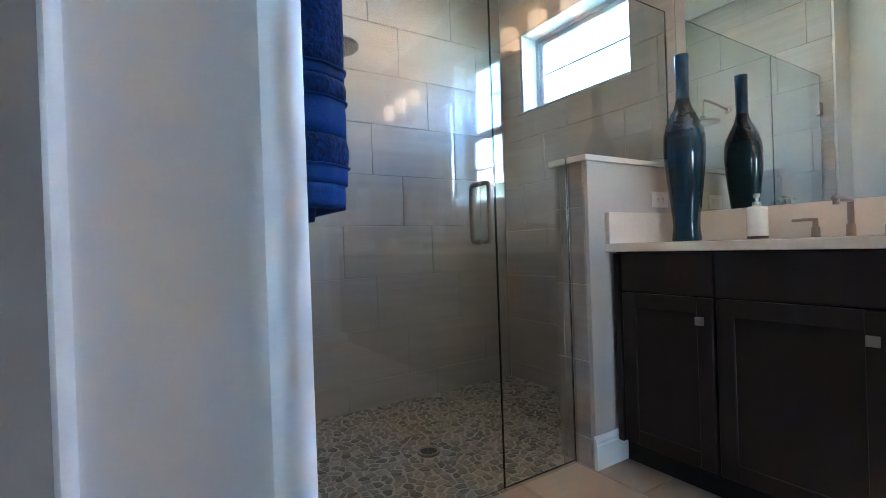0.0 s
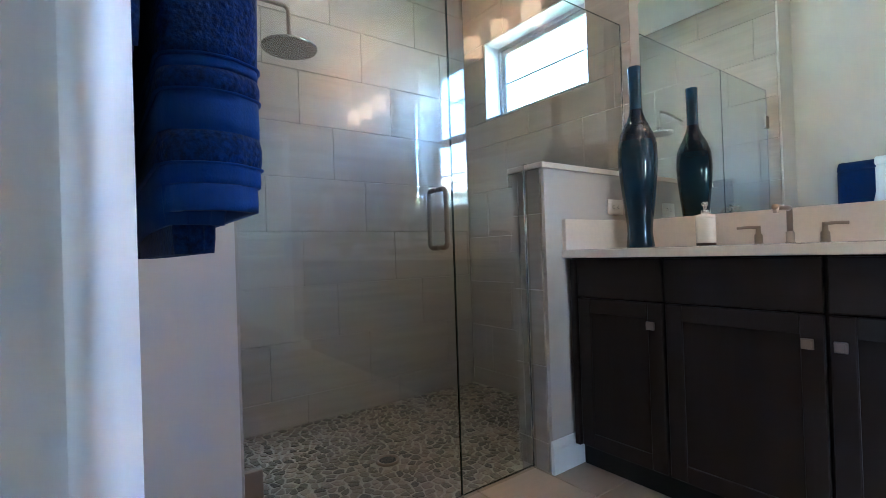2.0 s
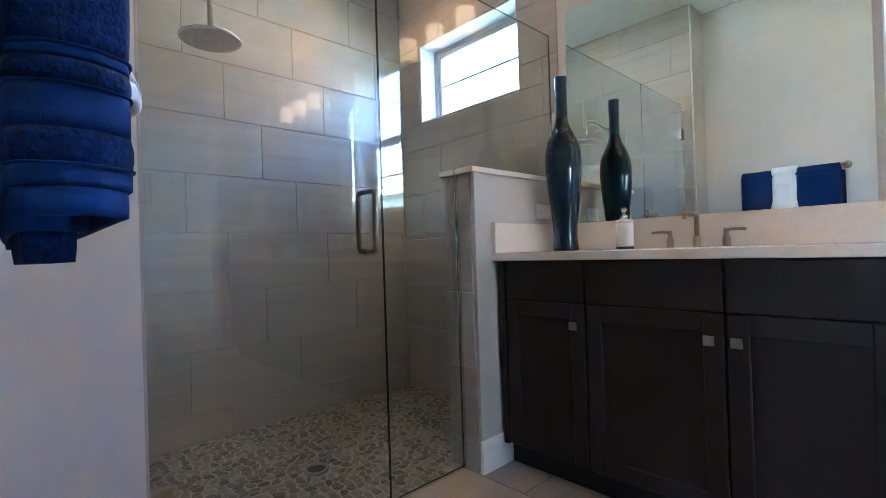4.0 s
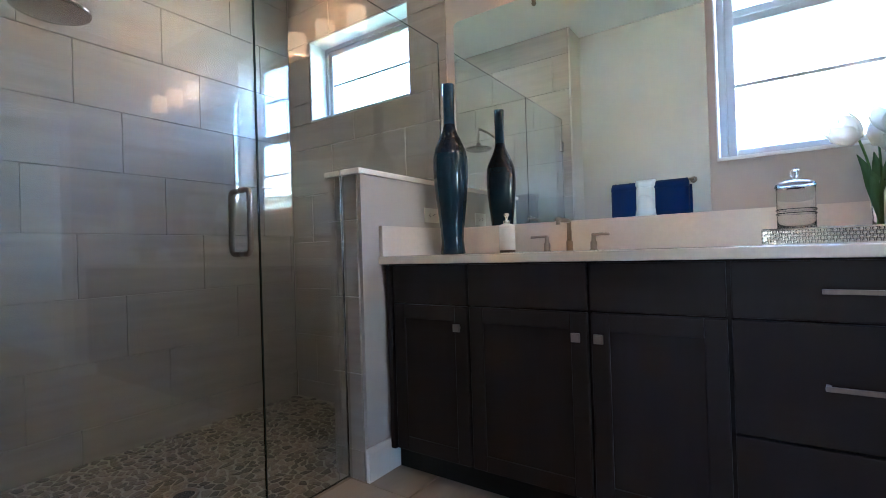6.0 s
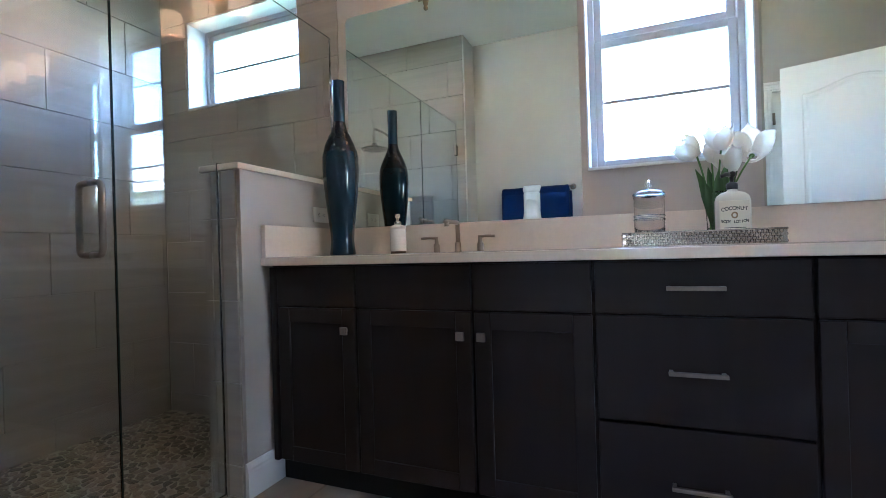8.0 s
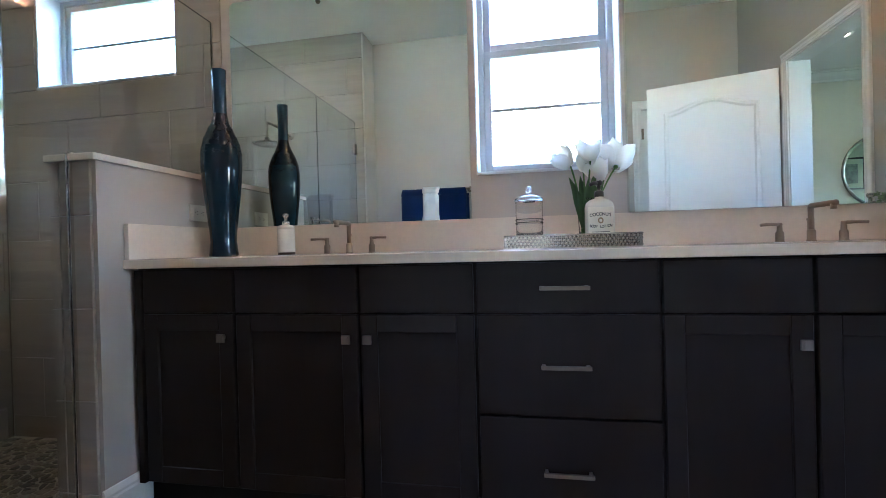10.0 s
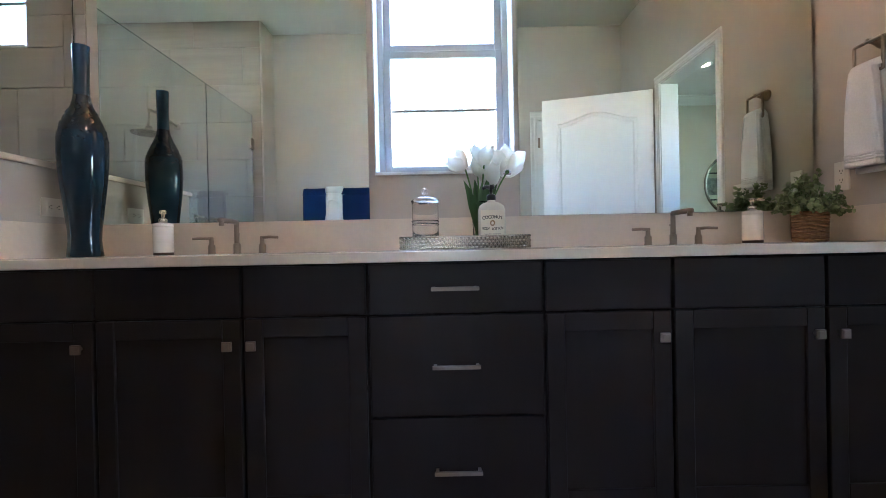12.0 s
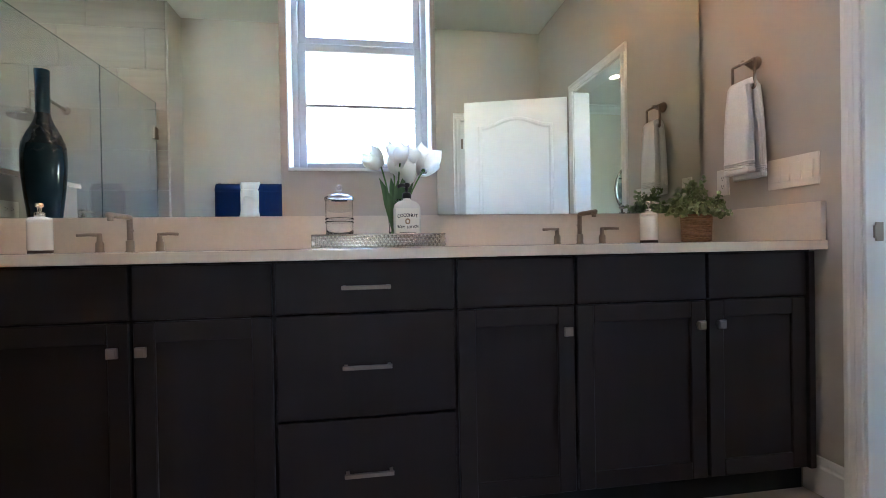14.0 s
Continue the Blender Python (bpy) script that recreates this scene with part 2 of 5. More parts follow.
# ---- plan ----
YW = 2.20      # face of the vanity wall
XR = 1.945     # face of the wall with the towel ring
XP = -1.15     # vanity side of the half wall
XG = -1.24     # plane of the shower glass
XS = -2.51     # tiled long wall of the shower
YN = 0.31      # tiled head wall of the shower
YB = 0.03      # face of the wall with the towel bar
H = 2.84
WIN = (0.045, 0.655, 1.227, 2.44)
SWIN = (-2.29, -1.446, 1.808, 2.345)
DOOR = (0.757, 1.452, 0.0, 2.07)
ENTRY = (-0.095, 0.80, 0.0, 2.05)
BACK = (1.19, 1.90, 0.0, 2.03)

wall("wall_north", "y", YW, YW + 0.20, XS - 0.12, XR + 0.12, -0.1, H, [WIN, SWIN], M_WALL, "greige painted wall behind the vanity")
wall("wall_east", "x", XR, XR + 0.12, -0.12 + YB, YW, -0.1, H, [DOOR], M_WALL, "greige painted wall with a doorway")
wall("wall_south", "y", YB - 0.115, YB, XS, XR, -0.1, H, [ENTRY, BACK], M_WALL, "greige painted wall with towel bar and doorway")
wall("wall_west", "x", XS - 0.12, XS - 0.01, YB - 0.115, YW, -0.1, H, [], M_GROUT, "long shower wall behind grey tile")
wall("wall_shower_head", "y", YB, YN - 0.01, XS - 0.01, XP, -0.1, H, [], M_WALL, "greige boxed wall beside the shower")
tagged(part("ceiling", box(XS - 0.12, XR + 0.12, YB - 0.12, YW + 0.16, H, H + 0.1), M_CEIL), "white painted flat ceiling", "ceiling", kind="structure")
tagged(part("floor", box(XG, XR + 0.12, YB - 0.12, YW, -0.1, -0.006), M_GROUT), "bathroom floor slab under beige tile", "floor", kind="structure")
shower_floor = tagged(part("floor_shower", box(XS, XG - 0.0, YN - 0.01, YW, -0.1, -0.045), M_PGROUT), "shower floor of sliced pebbles in light grout", "floor", kind="structure")

# half wall with its stone cap
tagged(part("wall_half", box(-1.325, XP, 1.475, YW, -0.1, 1.238), M_WALL), "low greige wall between shower and vanity", "wall", kind="structure")
tagged(part("wall_cap", box(-1.345, XP + 0.012, 1.455, YW, 1.238, 1.262, 0.004), M_QUARTZ), "pale stone cap on the low wall", "wall cap", kind="structure")

# ---- windows ----


def window(name, x0, x1, z0, z1, y, sashes, label):
    """A white vinyl window set into its reveal: sashes as (z0, z1, muntin height, step towards the room)."""
    w = tagged(new(name), label, "window", kind="structure")
    w.location = (0, 0, 0)
    f = 0.03
    fr = bmesh.new()
    for a, b, c, d in ((x0, x0 + f, z0, z1), (x1 - f, x1, z0, z1), (x0 + f, x1 - f, z0, z0 + 0.03), (x0 + f, x1 - f, z1 - 0.03, z1)):
        add_box(fr, a, b, y, y + 0.07, c, d, 0.003)
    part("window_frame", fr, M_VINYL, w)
    for c, d, mz, dy in sashes:
        a, b, s = x0 + f, x1 - f, 0.032
        yy = y + 0.012 + dy
        fr = bmesh.new()
        for p, q, r, t in ((a, a + s, c, d), (b - s, b, c, d), (a + s, b - s, c, c + s), (a + s, b - s, d - s, d)):
            add_box(fr, p, q, yy, yy + 0.028, r, t, 0.004)
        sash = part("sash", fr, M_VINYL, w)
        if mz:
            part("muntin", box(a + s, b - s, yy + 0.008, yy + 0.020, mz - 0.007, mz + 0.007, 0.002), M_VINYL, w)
        pane = part("pane", box(a + s, b - s, yy + 0.012, yy + 0.016, c + s, d - s), M_PANE, w)
        pane.visible_shadow = False
    return w


window("window_1", WIN[0], WIN[1], WIN[2], WIN[3], YW + 0.125, [(1.255, 1.818, 1.545, 0.0), (1.830, 2.41, 2.13, 0.030)], "white double-hung vinyl window above the vanity")
window("window_2", SWIN[0], SWIN[1], SWIN[2], SWIN[3], YW + 0.125, [(1.838, 2.315, 2.080, 0.0)], "small white shower window with one muntin")
# reveal linings
for nm, (a, b, c, d) in (("window_reveal_1", WIN), ("window_reveal_2", SWIN)):
    bm = bmesh.new()
    t = 0.006
    add_box(bm, a, a + t, YW - 0.003, YW + 0.125, c, d)
    add_box(bm, b - t, b, YW - 0.003, YW + 0.125, c, d)
    add_box(bm, a + t, b - t, YW - 0.003, YW + 0.125, d - t, d)
    add_box(bm, a - 0.004 + t, b - t, YW - 0.012, YW + 0.125, c, c + 0.012)
    tagged(part(nm, bm, M_REVEAL), "white painted window reveal and sill", "window reveal", kind="structure")

# ---- doors, casings and mouldings ----
CW = 0.058     # width of a casing
CASE = [(0, 0), (0.010, 0), (0.012, 0.003), (0.013, 0.016), (0.015, 0.019), (0.013, 0.022), (0.014, 0.034), (0.018, 0.040), (0.019, 0.050), (0.017, 0.055), (0.013, 0.058), (0, 0.058)]


def casing(name, axis, face, out, u0, u1, z1, label):
    """A moulded casing round three sides of an opening."""
    ob = thing(name, label, "door casing", kind="structure")
    o = Vector((out, 0, 0)) if axis == "x" else Vector((0, out, 0))
    def at(u, z):
        return (face, u, z) if axis == "x" else (u, face, z)
    ax = Vector((0, 1, 0)) if axis == "x" else Vector((1, 0, 0))
    part("jamb_casing", extrude_profile(CASE, at(u0, 0), at(u0, z1), -ax, o), M_TRIM, ob)
    part("jamb_casing", extrude_profile(CASE, at(u1, 0), at(u1, z1), ax, o), M_TRIM, ob)
    part("head_casing", extrude_profile(CASE, at(u0 - CW, z1), at(u1 + CW, z1), (0, 0, 1), o), M_TRIM, ob)
    return ob


def jambs(name, axis, lo, hi, u0, u1, z1, label):
    """The lining of an opening through a wall."""
    bm = bmesh.new()
    t = 0.010
    for a, b, c, d in ((u0, u0 + t, 0, z1), (u1 - t, u1, 0, z1), (u0 + t, u1 - t, z1 - t, z1)):
        if axis == "x":
            add_box(bm, lo - 0.003, hi + 0.003, a, b, c, d, 0.002)
        else:
            add_box(bm, a, b, lo - 0.003, hi + 0.003, c, d, 0.002)
    return tagged(part(name, bm, M_TRIM), label, "door jamb", kind="structure")


casing("door_casing_1", "x", XR, -1, DOOR[0], DOOR[1], DOOR[3], "white moulded casing round the open doorway")
casing("door_casing_2", "x", XR + 0.12, 1, DOOR[0], DOOR[1], DOOR[3], "white moulded casing on the bedroom side")
jambs("door_jamb_1", "x", XR, XR + 0.12, DOOR[0], DOOR[1], DOOR[3], "white painted door lining")
casing("door_casing_3", "y", YB, 1, BACK[0], BACK[1], BACK[3], "white moulded casing round a closed door")
jambs("door_jamb_3", "y", YB - 0.115, YB, BACK[0], BACK[1], BACK[3], "white painted door lining")

# strike plate on the jamb
strike = thing("strike_plate", "nickel strike plate on white door jamb", "strike plate", kind="structure")
part("plate", box(XR + 0.03, XR + 0.058, DOOR[1] - 0.0145, DOOR[1] - 0.0105, 0.895, 0.955, 0.001), M_NICKEL, strike)
part("lip", box(XR + 0.022, XR + 0.03, DOOR[1] - 0.017, DOOR[1] - 0.0105, 0.905, 0.945, 0.002), M_NICKEL, strike)


def arch_panel(x0, x1, z0, z1, rise, y, depth, inset):
    """A raised door panel with an arched top, proud on one face."""
    def outline(i):
        pts = [(x0 + i, z0 + i), (x1 - i, z0 + i)]
        n = 18
        for k in range(n + 1):
            s = k / n
            x = x1 - i + (x0 - x1 + 2 * i) * s
            pts.append((x, z1 - i + rise * 0.5 * (1 - math.cos(2 * math.pi * s))))
        return pts
    bm = bmesh.new()
    rings = [[bm.verts.new((x, y + dd, z)) for x, z in outline(i)] for i, dd in ((0, 0), (0.008, depth), (0.022, depth), (0.034, 0), (inset, 0))]
    n = len(rings[0])
    for a, b in zip(rings, rings[1:]):
        for k in range(n):
            bm.faces.new((a[k], a[(k + 1) % n], b[(k + 1) % n], b[k]))
    return bm


def door(name, width, height, m, label, both=True):
    """A white two-panel door leaf, hinged at its origin, running along x."""
    d = tagged(new(name), label, "door", kind="structure")
    d.matrix_world = m
    part("leaf", box(0, width, -0.0175, 0.0175, 0.012, height, 0.002), M_TRIM, d)
    for side in (1, -1):
        if side == -1 and not both:
            continue
        y = 0.0178 * side
        part("panel", arch_panel(0.11, width - 0.11, 1.02, height - 0.195, 0.067, y, 0.007 * side, 0.05), M_TRIM, d)
        part("panel", arch_panel(0.11, width - 0.11, 0.20, 0.90, 0.0, y, 0.007 * side, 0.05), M_TRIM, d)
    lever = part("door_handle", tube(bend([(width - 0.06, -0.06, 0.93), (width - 0.06, -0.068, 0.93), (width - 0.18, -0.068, 0.93)], 0.006), 0.009), M_NICKEL, d, "nickel lever handle", True)
    part("rose", lathe([(0, 0), (0.028, 0), (0.03, 0.006), (0.012, 0.012), (0.011, 0.045), (0, 0.045)], 24), M_NICKEL, d, "", True).matrix_local = Matrix.Translation((width - 0.06, -0.018, 0.93)) @ Matrix.Rotation(radians(90), 4, "X")
    for z in (0.2, 1.0, 1.82):
        part("hinge", add_tube(box(-0.012, 0.02, 0.0185, 0.0205, z - 0.045, z + 0.045), [(-0.008, 0.022, z - 0.047), (-0.008, 0.022, z + 0.047)], 0.006, 10), M_NICKEL, d)
    return d


leaf_angle = math.degrees(math.atan2(0.447 - 0.698, 1.125 - 1.917))
door("door_1", 0.805, 2.045, pose(XR - 0.028, 0.698, 0, 0, 0, leaf_angle), "white two-panel door standing open into the bathroom")
door("door_2", BACK[1] - BACK[0] - 0.03, 2.015, pose(BACK[0] + 0.015, YB - 0.045, 0), "white panel door, closed")

BASE = [(0, 0), (0.015, 0), (0.015, 0.095), (0.012, 0.103), (0.012, 0.112), (0.006, 0.13), (0, 0.132)]


def baseboard(a, b, out):
    return tagged(part("baseboard", extrude_profile(BASE, a, b, (0, 0, 1), out), M_TRIM), "white moulded baseboard along the wall", "baseboard", kind="structure")


baseboard((XP, 1.464, 0), (XP, 1.66, 0), (1, 0, 0))
baseboard((XR, DOOR[1] + CW, 0), (XR, 1.66, 0), (-1, 0, 0))
baseboard((XR, YB, 0), (XR, DOOR[0] - CW, 0), (-1, 0, 0))
baseboard((XP, YB, 0), (XP, YN - 0.03, 0), (1, 0, 0))
baseboard((XP, YB, 0), (ENTRY[0] - 0.14, YB, 0), (0, 1, 0))
baseboard((ENTRY[1] + 0.1, YB, 0), (BACK[0] - CW, YB, 0), (0, 1, 0))

# entry doorway: rounded wall ends and a flat casing on the bathroom side
ENTRY_PROFILE = [(-0.1, 0.031), (-0.0825, 0.031), (-0.0825, 0.0405), (-0.0815, 0.0415), (-0.0800, 0.0415), (-0.0585, 0.0350), (-0.0545, 0.0335), (-0.0515, 0.0310), (-0.0505, 0.0280),
                 (-0.0515, 0.0250), (-0.0545, 0.0230), (-0.0590, 0.0222), (-0.0612, 0.0212), (-0.0622, 0.0190), (-0.0625, 0.0160), (-0.0625, -0.0290), (-0.0618, -0.0305), (-0.0598, -0.0312), (-0.0582, -0.0325),
                 (-0.0578, -0.0340), (-0.0586, -0.0352), (-0.0602, -0.0357), (-0.0700, -0.0358), (-0.1, -0.0358)]
bm = bmesh.new()
lo_ring = [bm.verts.new((x, y, 0.0)) for x, y in ENTRY_PROFILE]
hi_ring = [bm.verts.new((x, y, 2.05)) for x, y in ENTRY_PROFILE]
for k in range(len(lo_ring)):
    bm.faces.new((lo_ring[k], lo_ring[(k + 1) % len(lo_ring)], hi_ring[(k + 1) % len(lo_ring)], hi_ring[k]))
bmesh.ops.recalc_face_normals(bm, faces=bm.faces)
trim_ob = part("door_casing_4", bm, M_TRIM, smooth=True)
trim_ob.data.set_sharp_from_angle(angle=radians(40))
tagged(trim_ob, "white moulded trim on the edge of the entry", "door casing", kind="structure")
bm = bmesh.new()
for k in range(9):
    a = k / 8
    bmesh.ops.create_icosphere(bm, subdivisions=1, radius=0.0016, matrix=Matrix.Translation((-0.0612, -0.006 + 0.004 * a, 0.775 - 0.012 * a)))
tagged(part("paint_chip", bm, M_TRIM), "small raised paint scar on white trim", "trim", kind="structure")

# rooms behind the doorways
# Unseen hall end wall; its two slits are added to let daylight in.
wall("wall_hall_south", "y", -2.5, -2.4, -1.0, 1.19, -0.1, H, [(0.13, 0.19, 0.95, 1.95), (0.27, 0.33, 0.95, 1.95)], M_WALL, "greige entry hall end wall, unseen, with two added daylight slits")
tagged(part("wall_hall_west", box(-1.0, -0.9, -2.4, YB - 0.115, -0.1, H), M_WALL), "greige entry hall side wall", "wall", kind="structure")
wall("wall_hall_east", "x", 1.10, 1.19, -2.4, YB - 0.115, -0.1, H, [], M_WALL, "greige entry hall side wall")
tagged(part("ceiling_hall", box(-1.0, 1.9, -2.5, YB - 0.12, H, H + 0.1), M_CEIL), "white painted hall ceiling", "ceiling", kind="structure")
tagged(part("floor_hall", box(-1.0, 1.9, -2.4, YB - 0.12, -0.1, -0.004), M_FLOOR), "beige tile floor of the entry hall", "floor", kind="structure")
BED = (XR + 0.12, 6.6, -1.72, 1.70)
wall("wall_bedroom_south", "y", BED[2] - 0.1, BED[2], BED[0], BED[1], -0.1, 2.74, [], M_HALL, "pale green bedroom wall with a round mirror")
wall("wall_bedroom_north", "y", BED[3], BED[3] + 0.1, BED[0], BED[1], -0.1, 2.74, [(2.45, 2.85, 1.50, 2.0)], M_HALL, "pale green bedroom wall with a picture")
# Out of view; this opening is added to brighten the bedroom.
wall("wall_bedroom_east", "x", BED[1], BED[1] + 0.1, BED[2], BED[3], -0.1, 2.74, [(-0.4, 0.4, 1.0, 2.1)], M_HALL, "pale green bedroom end wall, unseen, with an added daylight opening")
tagged(part("wall_bedroom_west", box(BED[0] - 0.12, BED[0], BED[2], YB - 0.12, -0.1, 2.74), M_HALL), "pale green bedroom wall", "wall", kind="structure")
tagged(part("ceiling_bedroom", box(BED[0], BED[1], BED[2], BED[3], 2.74, 2.84), M_CEIL), "white bedroom ceiling", "ceiling", kind="structure")
tagged(part("floor_bedroom", box(BED[0], BED[1], BED[2], BED[3], -0.1, -0.004), M_FLOOR), "beige bedroom floor", "floor", kind="structure")
CROWN = [(0, 0), (0.012, 0), (0.02, 0.02), (0.05, 0.05), (0.075, 0.085), (0.09, 0.09), (0.09, 0.11), (0, 0.11)]
tagged(part("crown_moulding", extrude_profile(CROWN, (BED[0], BED[2], 2.63), (BED[1], BED[2], 2.63), (0, 0, 1), (0, 1, 0)), M_TRIM), "white crown moulding under the bedroom ceiling", "moulding", kind="structure")

# ---- vanity cabinets ----
YF = 1.592   # face of doors and drawers
ZB, ZM, ZT = 0.098, 0.704, 0.862


def shaker(x0, x1, z0, z1, y, parent, put, rail=0.056):
    """A recessed-panel door: panel, with stiles and rails of their own."""
    t = 0.020
    d = put(part("door", box(x0 + rail - 0.004, x1 - rail + 0.004, y + 0.009, y + 0.019, z0 + rail - 0.004, z1 - rail + 0.004), M_CAB, parent))
    for a, b in ((x0, x0 + rail), (x1 - rail, x1)):
        part("stile", box(a, b, y, y + t, z0, z1, 0.0028, 1), M_CAB, d)
    for a, b in ((z0, z0 + rail), (z1 - rail, z1)):
        part("rail", box(x0 + rail + 0.0003, x1 - rail - 0.0003, y + 0.0004, y + t, a, b, 0.0014, 1), M_CAB, d)
    return d


def knob(x, z, parent):
    bm = box(x - 0.0145, x + 0.0145, YF - 0.026, YF - 0.017, z - 0.0145, z + 0.0145, 0.002)
    add_box(bm, x - 0.010, x + 0.010, YF - 0.0285, YF - 0.025, z - 0.010, z + 0.010, 0.001)
    add_tube(bm, [(x, YF - 0.018, z), (x, YF + 0.001, z)], 0.006, 10)
    return part("knob", bm, M_NICKEL, parent, "square nickel knob")


def pull(x, z, parent):
    w = 0.072
    bm = box(x - w, x + w, YF - 0.032, YF - 0.022, z - 0.006, z + 0.006, 0.002)
    for s in (-1, 1):
        add_box(bm, x + s * 0.064 - 0.005, x + s * 0.064 + 0.005, YF - 0.024, YF + 0.001, z - 0.005, z + 0.005, 0.001)
    return part("handle", bm, M_NICKEL, parent, "flat nickel bar pull")


def cabinet(x0, x1, label, fronts):
    """A vanity unit: body, toe kick, and fronts as (kind, x0, x1, z0, z1, handle x or None)."""
    c = thing("vanity_cabinet", label, "cabinet", "vanity cabinets")
    c.location = ((x0 + x1) / 2, 1.9, 0)
    inv = Matrix.Translation((-(x0 + x1) / 2, -1.9, 0))

    def put(ob):
        ob.matrix_local = inv
        return ob
    put(part("body", box(x0, x1, YF + 0.0225, YW - 0.002, ZB, 0.868), M_CAB, c))
    put(part("toe_kick", box(x0, x1, 1.655, YW - 0.05, 0.0, ZB), M_TOE_SHADE, c))
    g = 0.0055
    for kind, a, b, z0, z1, hx in fronts:
        a, b = a + g, b - g
        if kind == "door":
            d = shaker(a, b, z0, z1, YF, c, put)
            if hx:
                knob(hx, 0.626, d)
        else:
            d = put(part("drawer_front", box(a, b, YF, YF + 0.020, z0, z1, 0.003), M_CAB, c))
            if hx:
                pull(hx, (z0 + z1) / 2 - (0.0145 if z1 < 0.5 else 0.0), d)
    return c


G0, G1, G2, G3, G4, G5, G6, G7 = -1.098, -0.733, -0.283, 0.098, 0.636, 1.027, 1.496, 1.884
cabinet(-1.132, G1, "dark espresso vanity cabinet with one door beside the low wall", [("slab", G0, G1, ZM + 0.006, ZT, None), ("door", G0, G1, ZB + 0.008, ZM, -0.772), ("filler", -1.135, G0 - 0.002, ZB, ZT, None)])
cabinet(G1, G3, "dark espresso sink cabinet with two doors", [("slab", G1, G2, ZM + 0.006, ZT, None), ("slab", G2, G3, ZM + 0.006, ZT, None), ("door", G1, G2, ZB + 0.008, ZM, -0.321), ("door", G2, G3, ZB + 0.008, ZM, -0.249)])
cabinet(G3, G4, "dark espresso drawer cabinet with three nickel bar pulls", [("drawer", G3, G4, ZM + 0.006, ZT, 0.365), ("drawer", G3, G4, 0.398, ZM, 0.365), ("drawer", G3, G4, ZB + 0.008, 0.391, 0.365)])
cabinet(G4, G5, "dark espresso vanity cabinet with one door beside the drawers", [("slab", G4, G5, ZM + 0.006, ZT, None), ("door", G4, G5, ZB + 0.008, ZM, 0.992)])
cabinet(G5, 1.918, "dark espresso sink cabinet with two doors beside the doorway wall", [("slab", G5, G6, ZM + 0.006, ZT, None), ("slab", G6, G7, ZM + 0.006, ZT, None), ("door", G5, G6, ZB + 0.008, ZM, 1.458), ("door", G6, G7, ZB + 0.008, ZM, 1.532), ("filler", G7 + 0.002, 1.921, ZB, ZT, None)])

top = thing("vanity_countertop", "cream quartz countertop with low backsplash along the walls", "countertop")
top.location = (0.4, 1.9, 0.868)
TI = Matrix.Translation((-0.4, -1.9, -0.868))
for nm, bm in (("slab", box(XP + 0.001, XR - 0.001, 1.567, YW - 0.002, 0.868, 0.90, 0.003)),
               ("backsplash", box(XP + 0.022, XR - 0.022, YW - 0.022, YW - 0.002, 0.9005, 1.036, 0.002)),
               ("side_splash", box(XP + 0.001, XP + 0.021, 1.575, YW - 0.002, 0.9005, 1.030, 0.002)),
               ("side_splash", box(XR - 0.021, XR - 0.001, 1.575, YW - 0.002, 0.9005, 1.036, 0.002))):
    part(nm, bm, M_QUARTZ, top).matrix_local = TI

# mirrors over the two basins


def wall_mirror(x0, x1, z0, z1, r, out, label):
    """A frameless plate mirror standing out from the wall; r rounds its upper corners."""
    m = thing("wall_mirror", label, "mirror", "vanity mirrors")
    m.location = ((x0 + x1) / 2, YW, z0)
    bm = bmesh.new()
    pts = [(x0, z0), (x1, z0)]
    for cx, s in ((x1, 0), (x0, 1)):
        for k in range(7):
            a = radians(90 * k / 6 + 90 * s)
            pts.append((cx + (-r if s == 0 else r) + r * math.cos(a), z1 - r + r * math.sin(a)))
    f = [bm.verts.new((x - (x0 + x1) / 2, -out, z - z0)) for x, z in pts]
    b = [bm.verts.new((x - (x0 + x1) / 2, -0.001, z - z0)) for x, z in pts]
    bm.faces.new(f)
    bm.faces.new(b[::-1])
    for k in range(len(pts)):
        bm.faces.new((f[k], b[k], b[(k + 1) % len(pts)], f[(k + 1) % len(pts)]))
    bmesh.ops.recalc_face_normals(bm, faces=bm.faces)
    part("plate", bm, M_MIRROR, m)
    return m


wall_mirror(-1.138, 0.020, 1.037, 2.125, 0.03, 0.006, "frameless plate mirror beside the window")
wall_mirror(0.668, 1.925, 1.037, 2.125, 0.03, 0.036, "frameless plate mirror beside the doorway wall")

# ---- shower glass ----
def glass(name, bm, parent, label=""):
    ob = part(name, bm, M_GLASS, parent, label)
    ob.visible_shadow = False
    return ob


YD = 1.072     # joint between door and fixed panel
screen = thing("shower_screen", "clear frameless fixed glass panel notched over the low wall", "shower screen")
screen.location = (XG, 1.6, 0)
SI = Matrix.Translation((-XG, -1.6, 0))
bm = bmesh.new()
outline = [(YD + 0.003, 0.012), (1.450, 0.012), (1.450, 1.264), (YW - 0.012, 1.264), (YW - 0.012, 2.042), (YD + 0.003, 2.042)]
ra = [bm.verts.new((XG - 0.005, y, z)) for y, z in outline]
rb = [bm.verts.new((XG + 0.005, y, z)) for y, z in outline]
bm.faces.new(ra)
bm.faces.new(rb[::-1])
for k in range(6):
    bm.faces.new((ra[k], rb[k], rb[(k + 1) % 6], ra[(k + 1) % 6]))
bmesh.ops.recalc_face_normals(bm, faces=bm.faces)
glass("pane", bm, screen).matrix_local = SI
